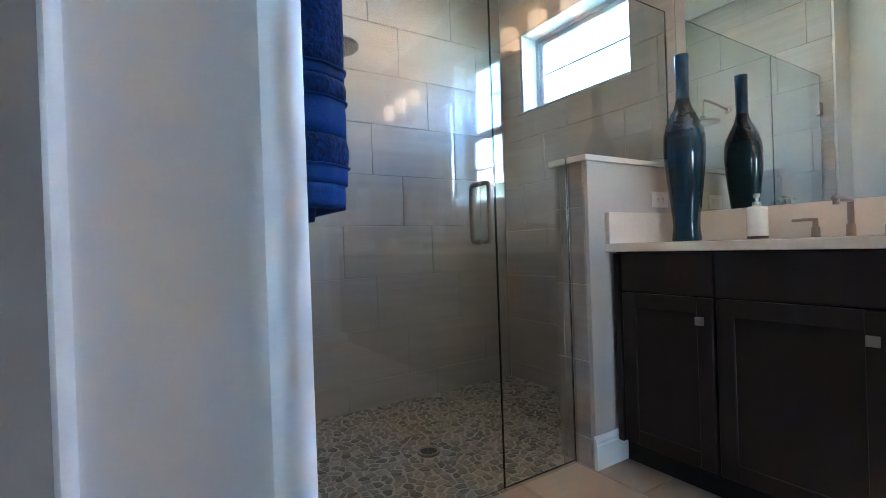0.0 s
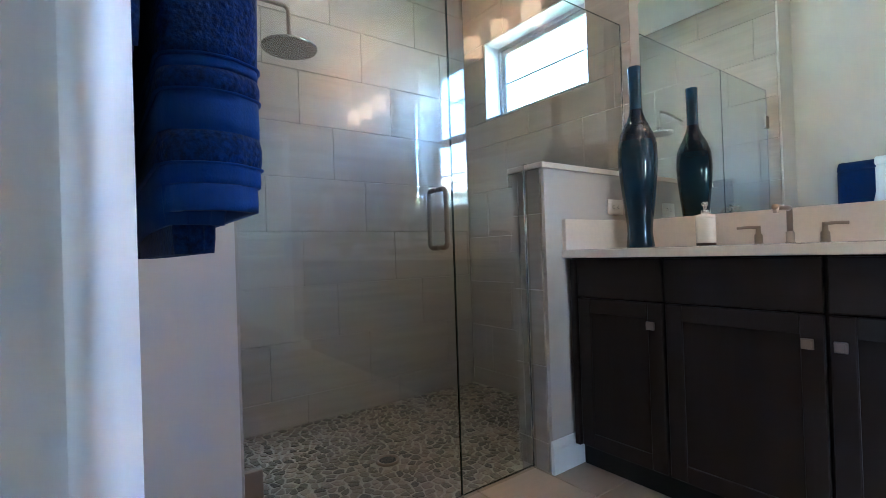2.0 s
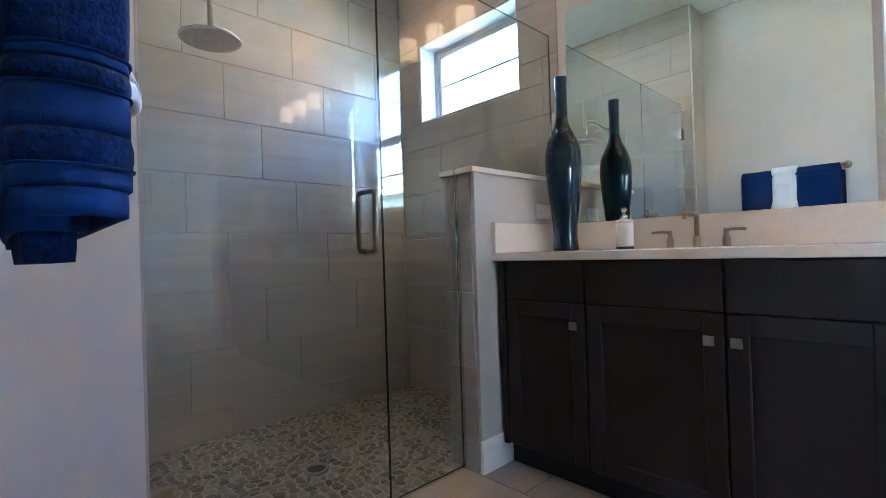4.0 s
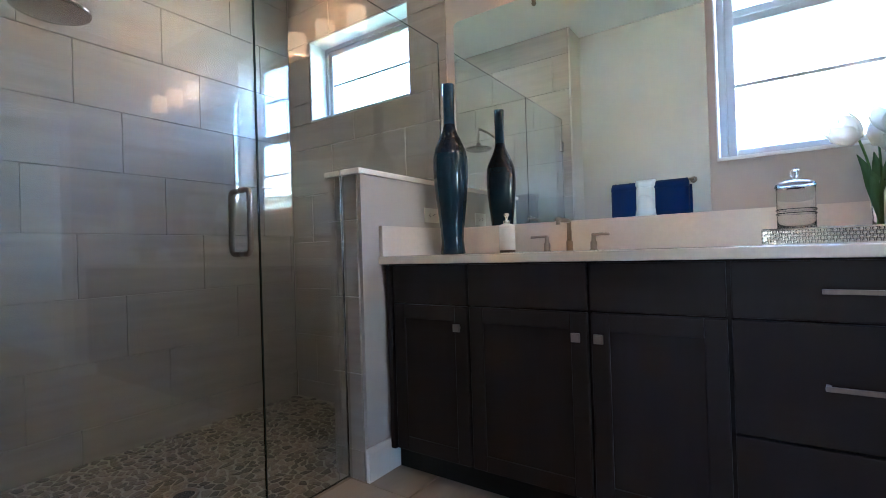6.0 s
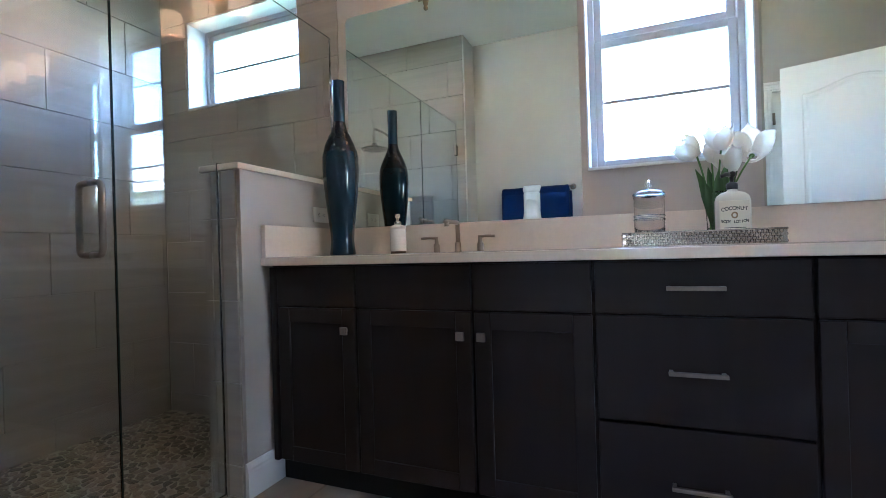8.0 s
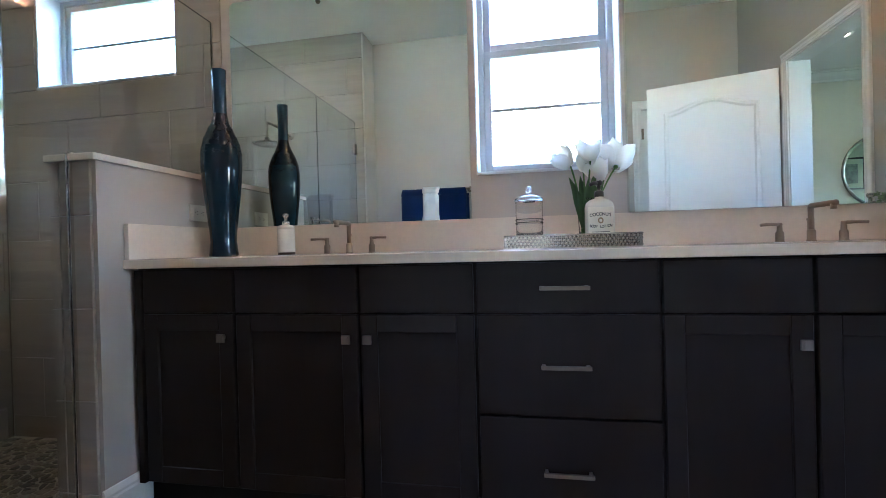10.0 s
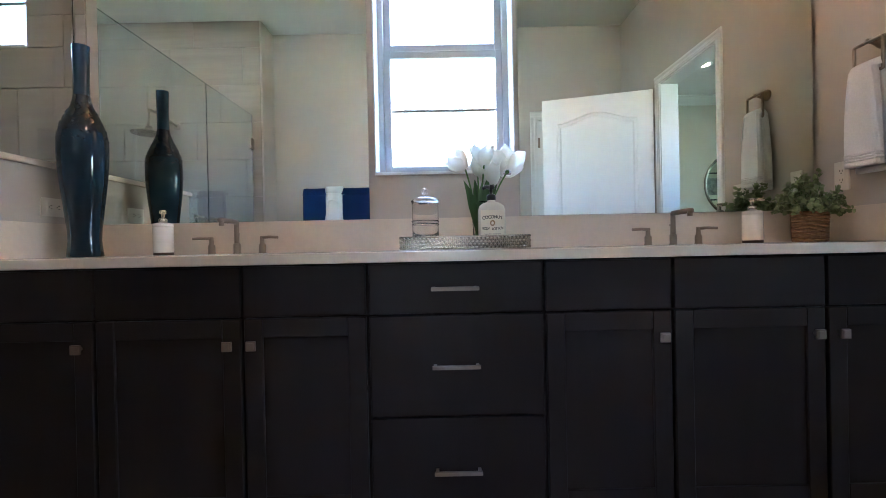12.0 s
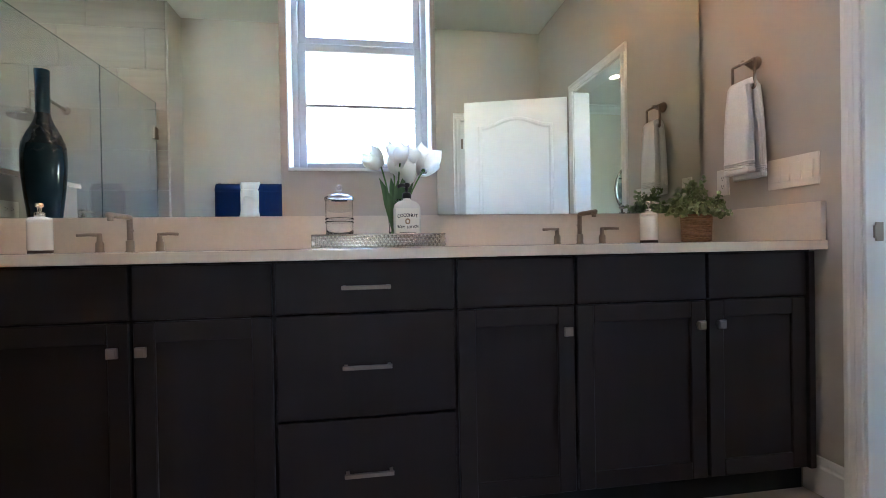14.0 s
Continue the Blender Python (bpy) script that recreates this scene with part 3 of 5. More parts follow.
for a, b, c, d in ((YD + 0.003, 1.450, 0.001, 0.012), (1.452, 1.466, 0.001, 1.236), (1.460, YW - 0.012, 1.2625, 1.267), (YW - 0.012, YW - 0.0105, 1.264, 2.042)):
    part("channel", box(XG - 0.009, XG + 0.009, a, b, c, d, 0.001), M_CHROME, screen).matrix_local = SI
for a, b, c, d in ((YD + 0.004, YW - 0.013, 2.042, 2.0432), (YD + 0.0018, YD + 0.003, 0.013, 2.042)):
    part("edge", box(XG - 0.0048, XG + 0.0048, a, b, c, d), M_GEDGE, screen, "polished glass edge").matrix_local = SI
sdoor = thing("shower_door", "clear frameless hinged glass shower door, closed", "shower door")
sdoor.location = (XG, YN, 0)
DI = Matrix.Translation((-XG, -YN, 0))
glass("pane", box(XG - 0.005, XG + 0.005, YN + 0.012, YD - 0.002, 0.012, 2.042), sdoor).matrix_local = DI
for a, b, c, d in ((YN + 0.012, YD - 0.003, 2.042, 2.0432), (YN + 0.0108, YN + 0.012, 0.013, 2.042), (YD - 0.002, YD - 0.0008, 0.013, 2.042)):
    part("edge", box(XG - 0.0048, XG + 0.0048, a, b, c, d), M_GEDGE, sdoor, "polished glass edge").matrix_local = DI
hy = 1.005
for s in (1, -1):
    x = XG + s * 0.055
    part("handle", tube(bend([(XG + s * 0.005, hy, 0.925), (x, hy, 0.925), (x, hy, 1.135), (XG + s * 0.005, hy, 1.135)], 0.022), 0.0095, 14), M_NICKEL, sdoor, "chrome D-shaped pull handle", True).matrix_local = DI
for z in (0.28, 1.80):
    bm = box(XG - 0.016, XG + 0.016, YN + 0.002, YN + 0.062, z - 0.045, z + 0.045, 0.003)
    part("hinge", bm, M_NICKEL, sdoor, "square nickel glass hinge").matrix_local = DI

# shower head on its arm
sh = thing("rain_shower", "round chrome rain shower head on a wall arm", "shower head")
sh.location = (-1.87, YN, 1.865)
part("arm", tube(bend([(0, 0, 0.10), (0, 0.24, 0.13), (0, 0.385, 0.13), (0, 0.385, 0.0)], 0.03), 0.010, 14), M_NICKEL, sh, "", True)
part("flange", lathe([(0, 0), (0.032, 0), (0.03, 0.006), (0.012, 0.012), (0, 0.012)], 24), M_NICKEL, sh, "", True).matrix_local = Matrix.Translation((0, 0.0, 0.10)) @ Matrix.Rotation(radians(-90), 4, "X")
part("disc", lathe([(0, -0.060), (0.106, -0.060), (0.114, -0.057), (0.117, -0.052), (0.116, -0.046), (0.104, -0.042), (0.04, -0.036), (0.022, -0.02), (0.020, 0.0), (0, 0.0)], 48), M_HEAD, sh, "", True).matrix_local = Matrix.Translation((0, 0.385, 0.0))

nz = bpy.data.meshes.new("nozzle")
nzv = [(0.002 * math.cos(a) * f, 0.002 * math.sin(a) * f, z) for f, z in ((1, 0), (0.7, -0.002)) for a in [math.pi * k / 3 for k in range(6)]]
nz.from_pydata(nzv, [], [[k, (k + 1) % 6, 6 + (k + 1) % 6, 6 + k] for k in range(6)] + [[11, 10, 9, 8, 7, 6]])
nz.materials.append(M_SLOT)
for rad, n in ((0.02, 6), (0.042, 12), (0.064, 18), (0.086, 24)):
    for k in range(n):
        o = new("nozzle", nz)
        o.parent = sh
        o.location = (rad * math.cos(2 * math.pi * k / n), 0.385 + rad * math.sin(2 * math.pi * k / n), -0.0602)

# drain
dr = thing("shower_drain", "round dark bronze shower drain set in pebbles", "drain")
dr.location = (-1.78, 1.06, -0.044)
part("rim", lathe([(0.040, 0), (0.056, 0), (0.056, 0.010), (0.050, 0.012), (0.040, 0.008), (0.040, 0)], 32), M_NICKEL, dr, "", True)
bm = lathe([(0, 0), (0.041, 0), (0.041, 0.005), (0, 0.006)], 32)
part("grate", bm, M_SLOT, dr)

# ---- vanity lights ----


def vanity_light(cx):
    v = thing("vanity_light", "three-light nickel bath bar with lit frosted shades", "wall lamp", "vanity lights")
    v.location = (cx, YW, 2.29)
    part("backplate", lathe([(0, 0), (0.07, 0), (0.07, 0.012), (0.05, 0.022), (0, 0.024)], 32, sx=1.6), M_NICKEL, v, "", True).matrix_local = Matrix.Translation((0, 0, -0.11)) @ Matrix.Rotation(radians(90), 4, "X")
    part("arm", tube([(0, -0.02, -0.11), (0, -0.10, -0.11)], 0.009), M_NICKEL, v, "", True)
    part("bar", tube([(-0.31, -0.10, -0.11), (0.31, -0.10, -0.11)], 0.008), M_NICKEL, v, "", True)
    for k in (-1, 0, 1):
        x = 0.27 * k
        part("holder", lathe([(0, -0.17), (0.008, -0.168), (0.013, -0.158), (0.008, -0.148), (0.012, -0.14), (0.016, -0.12), (0.014, -0.10), (0.020, -0.09), (0.036, -0.078), (0.038, -0.068), (0, -0.066)], 24, cx=x, cy=-0.10), M_NICKEL, v, "", True)
        part("shade", lathe([(0.040, -0.066), (0.052, -0.066), (0.058, -0.058), (0.060, 0.07), (0.057, 0.073), (0.055, 0.07), (0.053, -0.056), (0.040, -0.062)], 32, cx=x, cy=-0.10), M_SHADE, v, "frosted glass shade, lit", True)
        part("bulb", lathe([(0, -0.064), (0.012, -0.06), (0.014, -0.02), (0.022, 0.005), (0.026, 0.025), (0.020, 0.043), (0, 0.051)], 16, cx=x, cy=-0.10), M_BULB, v, "glowing bulb inside the shade", True)
    return v


vanity_light(-0.45)
vanity_light(1.437)


def downlight(x, y, z=H):
    d = thing("downlight", "small recessed ceiling downlight, switched on", "ceiling light", "recessed downlights")
    d.location = (x, y, z)
    part("trim_ring", lathe([(0.055, 0), (0.085, 0), (0.083, -0.006), (0.058, -0.008), (0.055, 0)], 32), M_TRIM, d, "", True)
    part("lens", lathe([(0, -0.002), (0.056, -0.002), (0.056, 0), (0, 0)], 32), M_CAN, d)
    return d


downlight(-1.85, 1.25)
# No fitting is known at this spot; it is added as warm fill.
downlight(0.4, 1.0)
downlight(3.08, -0.66, 2.74)

# ---- things on the counter ----
ZC = 0.9005


def soap_dispenser(x, y):
    d = thing("soap_dispenser", "white ceramic soap dispenser with dark base and nickel pump", "soap dispenser", "soap dispensers")
    d.location = (x, y, ZC)
    part("base", lathe([(0, 0), (0.036, 0), (0.037, 0.003), (0.037, 0.011), (0, 0.011)], 36), M_BROWN, d, "dark wood base", True)
    part("bottle", lathe([(0, 0.011), (0.036, 0.011), (0.0375, 0.014), (0.0375, 0.112), (0.0362, 0.1135), (0.0375, 0.115), (0.0375, 0.122), (0.035, 0.128), (0.026, 0.131), (0.016, 0.132), (0, 0.132)], 40), M_CERAM, d, "", True)
    part("collar", lathe([(0, 0.131), (0.016, 0.131), (0.016, 0.146), (0.013, 0.149), (0, 0.149)], 24), M_CHROME, d, "", True)
    bm = lathe([(0, 0.149), (0.006, 0.149), (0.006, 0.166), (0.012, 0.168), (0.013, 0.176), (0.010, 0.182), (0, 0.183)], 20)
    add_tube(bm, [(0, 0, 0.173), (0.012, -0.025, 0.174), (0.020, -0.045, 0.168)], [0.006, 0.005, 0.004], 10)
    part("pump", bm, M_CHROME, d, "", True)
    return d


def faucet(x, y):
    f = thing("faucet", "brushed nickel widespread basin faucet with two lever handles", "faucet", "basin faucets")
    f.location = (x, y, ZC)
    bm = lathe([(0, 0), (0.0165, 0), (0.0165, 0.003), (0.0140, 0.005), (0.0140, 0.040), (0.0110, 0.043), (0, 0.043)], 28)
    add_tube(bm, bend([(0, 0, 0.03), (0, 0, 0.129), (0, -0.142, 0.129)], 0.006), 0.0098, 16)
    add_tube(bm, [(0, -0.130, 0.126), (0, -0.130, 0.108)], 0.0095, 14)
    part("spout", bm, M_NICKEL, f, "", True)
    part("lift_rod", add_lathe(tube([(0, 0.02, 0.02), (0, 0.02, 0.075)], 0.0025, 8), [(0, 0.075), (0.005, 0.077), (0.005, 0.084), (0, 0.086)], 12, cy=0.02), M_NICKEL, f, "", True)
    for s in (-1, 1):
        bm = lathe([(0, 0), (0.0160, 0), (0.0160, 0.003), (0.0140, 0.005), (0.0140, 0.034), (0.0095, 0.040), (0.0085, 0.064), (0.0085, 0.070), (0, 0.071)], 24, cx=0.103 * s)
        add_tube(bm, [(0.097 * s, 0, 0.064), (0.135 * s, -0.008, 0.066), (0.172 * s, -0.014, 0.064)], [0.0068, 0.0062, 0.0060], 12)
        part("lever_handle", bm, M_NICKEL, f, "", True)
    return f


def basin(x):
    """An undermounted basin, just its rim and bowl in the slab."""
    b = thing("basin", "oval white undermount basin in the countertop", "basin", "basins")
    b.location = (x, 1.86, ZC)
    part("bowl", lathe([(0.200, 0.0006), (0.212, 0.0006), (0.212, 0.0002), (0.200, 0.0002), (0.200, 0.0006)], 48, sy=0.72), M_CERAM, b, "", True)
    return b


vase = thing("floor_vase", "tall glossy teal blue bottle vase with crackled shoulder on the counter", "vase")
vase.location = (-1.016, 1.938, ZC)
VS = 0.795 / 0.76
part("body", lathe([(r * VS, z * VS) for r, z in [(0, 0), (0.052, 0), (0.056, 0.004), (0.053, 0.03), (0.050, 0.06), (0.052, 0.10), (0.060, 0.17), (0.069, 0.25), (0.0755, 0.32), (0.078, 0.37), (0.077, 0.41), (0.0725, 0.445)]], 64), M_VASE, vase, "", True)
bm = lathe([(r * VS, z * VS) for r, z in [(0.0725, 0.445), (0.066, 0.47), (0.056, 0.495), (0.044, 0.52), (0.035, 0.54), (0.0292, 0.56), (0.0258, 0.58)]], 64)
part("shoulder", bm, M_CRACK, vase, "crackled dark glaze band", True)
bm = bmesh.new()
rng = random.Random(5)
for k in range(260):
    a, h = rng.uniform(0, 6.283), rng.uniform(0.41, 0.555)
    r = np.interp(h, [0.41, 0.445, 0.47, 0.495, 0.52, 0.54, 0.56], [0.077, 0.0725, 0.066, 0.056, 0.044, 0.034, 0.0275])
    bmesh.ops.create_icosphere(bm, subdivisions=2, radius=rng.uniform(0.0014, 0.0038), matrix=Matrix.Translation((VS * r * math.cos(a), VS * r * math.sin(a), VS * h)))
tagged(part("glaze_beads", bm, M_CRACK, vase, "raised glossy beads on the shoulder", True), kind="stuff")
part("neck", lathe([(r * VS, z * VS) for r, z in [(0.0258, 0.58), (0.0254, 0.60), (0.0254, 0.64), (0.0258, 0.70), (0.0268, 0.745), (0.0274, 0.758), (0.0270, 0.76), (0.0245, 0.76), (0.022, 0.72), (0.021, 0.60), (0, 0.60)]], 48), M_NECK, vase, "", True)

soap_dispenser(-0.797, 2.065)
soap_dispenser(1.584, 2.055)
faucet(-0.505, 2.075)
faucet(1.273, 2.075)
basin(-0.505)
basin(1.273)

tray = thing("serving_tray", "rectangular hammered silver metal tray with scaled sides", "tray")
tray.location = (0.412, 1.955, ZC)
TW, TD, TH = 0.232, 0.115, 0.046
part("bottom", box(-TW + 0.004, TW - 0.004, -TD + 0.004, TD - 0.004, 0.006, 0.012, 0.001), M_SILVER, tray)
for a, b, c, d in ((-TW, TW, -TD, -TD + 0.004), (-TW, TW, TD - 0.004, TD), (-TW, -TW + 0.004, -TD + 0.004, TD - 0.004), (TW - 0.004, TW, -TD + 0.004, TD - 0.004)):
    part("side", box(a, b, c, d, 0.002, TH, 0.001), M_SILVER, tray)
bm = bmesh.new()
proto = bmesh.new()
bmesh.ops.create_uvsphere(proto, u_segments=10, v_segments=6, radius=1.0)
pv = [v.co.copy() for v in proto.verts]
pf = [[v.index for v in f.verts] for f in proto.faces]
proto.free()
verts, faces = [], []


def scale_bump(cx, cy, cz, ax, ay, az):
    o = len(verts)
    verts.extend((cx + ax * v.x, cy + ay * v.y, cz + az * v.z) for v in pv)
    faces.extend([i + o for i in f] for f in pf)


for row in range(4):
    z = 0.008 + row * 0.0105
    n = 32
    for k in range(n):
        x = -TW + 0.008 + (2 * TW - 0.016) * (k + (0.5 if row % 2 else 0.0)) / n
        for s in (-1, 1):
            scale_bump(x, s * TD, z, 0.0062, 0.0045, 0.0062)
    m = 15
    for k in range(m):
        y = -TD + 0.008 + (2 * TD - 0.016) * (k + (0.5 if row % 2 else 0.0)) / m
        for s in (-1, 1):
            scale_bump(s * TW, y, z, 0.0045, 0.0062, 0.0062)
bm.free()
me = bpy.data.meshes.new("scale_relief")
me.from_pydata(verts, [], faces)
me.materials.append(M_SILVER)
me.shade_smooth()
sc = new("scale_relief", me)
sc.parent = tray
tagged(sc, "rows of overlapping rounded silver scales", kind="stuff")
part("rim", add_tube(add_tube(add_tube(tube([(-TW, -TD, TH), (TW, -TD, TH)], 0.0035, 10), [(-TW, TD, TH), (TW, TD, TH)], 0.0035, 10), [(-TW, -TD, TH), (-TW, TD, TH)], 0.0035, 10), [(TW, -TD, TH), (TW, TD, TH)], 0.0035, 10), M_SILVER, tray, "", True)
ZTR = ZC + 0.0125

jar = thing("glass_jar", "clear glass apothecary jar with knobbed lid on the tray", "jar")
jar.location = (0.268, 1.945, ZTR)
jar.scale = (1, 1, 1.19)
j = part("body", lathe([(0, 0.0), (0.046, 0.0), (0.049, 0.004), (0.0488, 0.010), (0.0475, 0.014), (0.050, 0.020), (0.0500, 0.132), (0.0515, 0.136), (0.0500, 0.139), (0.0485, 0.136), (0.0484, 0.022), (0.044, 0.018), (0, 0.017)], 64), M_CLEAR, jar, "", True)
j.visible_shadow = False
for z in (0.070, 0.080):
    j = part("ridge", lathe([(0.0490, z - 0.0035), (0.0522, z - 0.002), (0.0528, z), (0.0522, z + 0.002), (0.0490, z + 0.0035), (0.0490, z - 0.0035)], 48), M_CLEAR, jar, "moulded glass ridge", True)
    j.visible_shadow = False
j = part("lid", lathe([(0.0505, 0.1395), (0.0535, 0.1405), (0.0540, 0.144), (0.0515, 0.149), (0.030, 0.156), (0.009, 0.159), (0.006, 0.164), (0.011, 0.170), (0.0135, 0.178), (0.010, 0.186), (0, 0.189), (0, 0.186), (0.004, 0.180), (0.003, 0.164), (0.004, 0.1575), (0.028, 0.1542), (0.049, 0.1472), (0.0505, 0.1395)], 64), M_CLEAR, jar, "glass lid with round knob", True)
j.visible_shadow = False

lot = thing("lotion_bottle", "cream coconut body lotion bottle with black pump on the tray", "bottle")
lot.location = (0.515, 1.905, ZTR)
lot.scale = (1, 1, 1.15)
bm = bmesh.new()


def slab_ring(w, d, z, n=40, p=4.0):
    out = []
    for k in range(n):
        a = 2 * math.pi * k / n
        c, s = math.cos(a), math.sin(a)
        q = (abs(c) ** p + abs(s) ** p) ** (-1 / p)
        out.append(bm.verts.new((w * q * c, d * q * s, z)))
    return out


rings = [slab_ring(w, d, z, p=pp) for w, d, z, pp in ((0.046, 0.024, 0.0, 4), (0.050, 0.0275, 0.004, 4), (0.0505, 0.028, 0.06, 4), (0.050, 0.0275, 0.112, 4), (0.046, 0.025, 0.126, 3.5), (0.034, 0.019, 0.135, 3), (0.016, 0.014, 0.140, 2), (0.013, 0.013, 0.147, 2))]
for a, b in zip(rings, rings[1:]):
    for k in range(40):
        bm.faces.new((a[k], a[(k + 1) % 40], b[(k + 1) % 40], b[k]))
bm.faces.new(rings[0][::-1])
bm.faces.new(rings[-1])
part("bottle", bm, M_LOTION, lot, "", True)
lab = part("label", box(-0.042, 0.042, -0.0292, -0.0284, 0.010, 0.112, 0.0003, 1), M_LABEL, lot, "cream paper label with black print")
bm = lathe([(0, 0.145), (0.017, 0.145), (0.017, 0.160), (0.013, 0.164), (0.006, 0.165), (0.006, 0.180), (0.012, 0.182), (0.013, 0.190), (0.009, 0.195), (0, 0.196)], 24)
add_tube(bm, [(0, 0, 0.187), (-0.02, -0.015, 0.187), (-0.034, -0.022, 0.181)], [0.0075, 0.006, 0.005], 10)
part("pump", bm, M_BLACK, lot, "black pump top", True)


def letter(ch, x, z, size, turn, parent):
    cu = bpy.data.curves.new("letter", "FONT")
    cu.body, cu.size, cu.align_x, cu.align_y, cu.extrude = ch, size, "CENTER", "CENTER", 0.0002
    cu.offset = 0.0003
    cu.materials.append(M_INK)
    ob = new("letter", cu)
    ob.parent = parent
    ob.matrix_local = Matrix.Translation((x, -0.0295, z)) @ Matrix.Rotation(radians(turn), 4, "Y") @ Matrix.Rotation(radians(90), 4, "X")
    return ob


for word, zc, bow, size, step in (("COCONUT", 0.090, 0.004, 0.0145, 0.0108), ("BODY LOTION", 0.052, -0.003, 0.0112, 0.0069)):
    n = len(word)
    for k, ch in enumerate(word):
        if ch == " ":
            continue
        u = k - (n - 1) / 2
        letter(ch, u * step, zc - bow * (u / (n / 2)) ** 2, size, -u * (3.5 if bow > 0 else -1.6), lab)
part("emblem", lathe([(0.005, 0), (0.0095, 0), (0.0095, 0.0005), (0.005, 0.0005), (0.005, 0)], 28), M_EMBLEM, lab, "round printed emblem").matrix_local = Matrix.Translation((0, -0.0293, 0.071)) @ Matrix.Rotation(radians(90), 4, "X")
for z, w in ((0.036, 0.030), (0.030, 0.034), (0.019, 0.036)):
    part("print_line", box(-w, w, -0.0296, -0.0291, z - 0.0009, z + 0.0009), M_INK, lab)


def tulip_petal(inner, tip, size, open_, seed):
    """One curved tulip petal, standing round the z axis."""
    rng = random.Random(seed)
    bm = bmesh.new()
    grid = []
    for i in range(9):
        s = i / 8
        row = []
        bulge = math.sin(math.pi * min(1, s * 0.80 + 0.06)) ** 0.8
        r = (0.006 + 0.023 * bulge + open_ * 0.021 * s ** 3 - 0.003 * inner) * size
        half = (0.010 + 0.017 * math.sin(math.pi * (0.12 + 0.76 * s))) * (1 - 0.90 * s ** 5) * size
        for jx in range(-3, 4):
            v = jx / 3
            ang = v * half / max(r, 0.012 * size)
            rr = r * (1 - 0.05 * v * v) + 0.002 * size * abs(v) ** 3 * s
            z = (0.062 * s * tip - 0.008 * s * s * v * v + 0.0012 * rng.uniform(-1, 1) * s) * size
            row.append(bm.verts.new((rr * math.cos(ang), rr * math.sin(ang), z)))
        grid.append(row)
    for a, b in zip(grid, grid[1:]):
        for q in range(6):
            bm.faces.new((a[q], a[q + 1], b[q + 1], b[q]))
    bmesh.ops.solidify(bm, geom=bm.faces[:], thickness=0.0008)
    return bm


def blade(bm, pts, width, fold=0.3):
    """A long leaf along points."""
    rows = []
    n = len(pts)
    for i, q in enumerate(pts):
        q = Vector(q)
        d = (Vector(pts[min(i + 1, n - 1)]) - Vector(pts[max(i - 1, 0)])).normalized()
        side = d.cross(Vector((0.3, -1, 0.2))).normalized()
        w = width * math.sin(math.pi * (0.12 + 0.86 * i / (n - 1)))
        nrm = side.cross(d)
        rows.append([bm.verts.new(q + side * w * v + nrm * fold * w * (abs(v) - 0.5)) for v in (-1, -0.5, 0, 0.5, 1)])
    for a, b in zip(rows, rows[1:]):
        for k in range(4):
            bm.faces.new((a[k], a[k + 1], b[k + 1], b[k]))


tul = thing("tulip_vase", "white tulips in a slim clear glass vase on the tray", "flowers")
tul.location = (0.480, 1.99, ZTR)
g = part("vase", lathe([(0, 0), (0.030, 0), (0.032, 0.004), (0.029, 0.06), (0.034, 0.15), (0.036, 0.17), (0.034, 0.17), (0.031, 0.15), (0.026, 0.06), (0.028, 0.010), (0, 0.010)], 40), M_CLEAR, tul, "slim clear glass vase", True)
g.visible_shadow = False
BLOOMS = [(-0.056, -0.02, 0.292, -42, 1.42, 0.55), (0.016, -0.03, 0.306, -8, 1.38, 0.9), (0.106, -0.02, 0.278, 50, 1.72, 1.3), (-0.004, 0.03, 0.278, -22, 1.25, 0.5), (0.052, 0.0, 0.235, 14, 1.4, 1.3)]
for k, (bx, by, bz, lean, size, op) in enumerate(BLOOMS):
    bl = part("bloom", lathe([(0, 0), (0.004 * size, 0.002), (0.005 * size, 0.006), (0.002, 0.014), (0, 0.015)], 12), M_STEM, tul, "white tulip bloom", True)
    bl.matrix_local = pose(bx, by, bz, 0, lean, 40 * k)
    prng = random.Random(k + 3)
    for q in range(6):
        part("petal", tulip_petal(q % 2, prng.uniform(0.9, 1.08), size, op, 10 * k + q), M_PETAL, bl, "", True).matrix_local = pose(0, 0, 0, 0, 0, 60 * q + prng.uniform(-7, 7))
    st = [Vector((0.006 * (k - 3), 0.004 * (k % 3), 0.012)), Vector((bx * 0.22, by * 0.3, bz * 0.45)), Vector((bx * 0.62, by * 0.7, bz * 0.80)), Vector((bx, by, bz + 0.004))]
    curve_pts = []
    for i in range(9):
        u = i / 8
        curve_pts.append(st[0] * (1 - u) ** 3 + st[1] * 3 * u * (1 - u) ** 2 + st[2] * 3 * u * u * (1 - u) + st[3] * u ** 3)
    part("stem", tube(curve_pts, 0.0032, 8), M_STEM, tul, "", True)
for k, (lx, ly, lz, w) in enumerate(((-0.055, -0.03, 0.25, 0.016), (-0.03, -0.035, 0.20, 0.02), (0.03, -0.02, 0.27, 0.017), (0.06, 0.01, 0.24, 0.016), (-0.015, 0.02, 0.26, 0.018), (0.005, -0.035, 0.24, 0.020))):
    bm = bmesh.new()
    blade(bm, [(lx * 0.1, ly * 0.2, 0.03), (lx * 0.3, ly * 0.5, lz * 0.35), (lx * 0.6, ly * 0.8, lz * 0.62), (lx * 0.85, ly, lz * 0.85), (lx * 1.15, ly * 1.05, lz)], w)
    part("leaf", bm, M_TLEAF, tul, "", True)

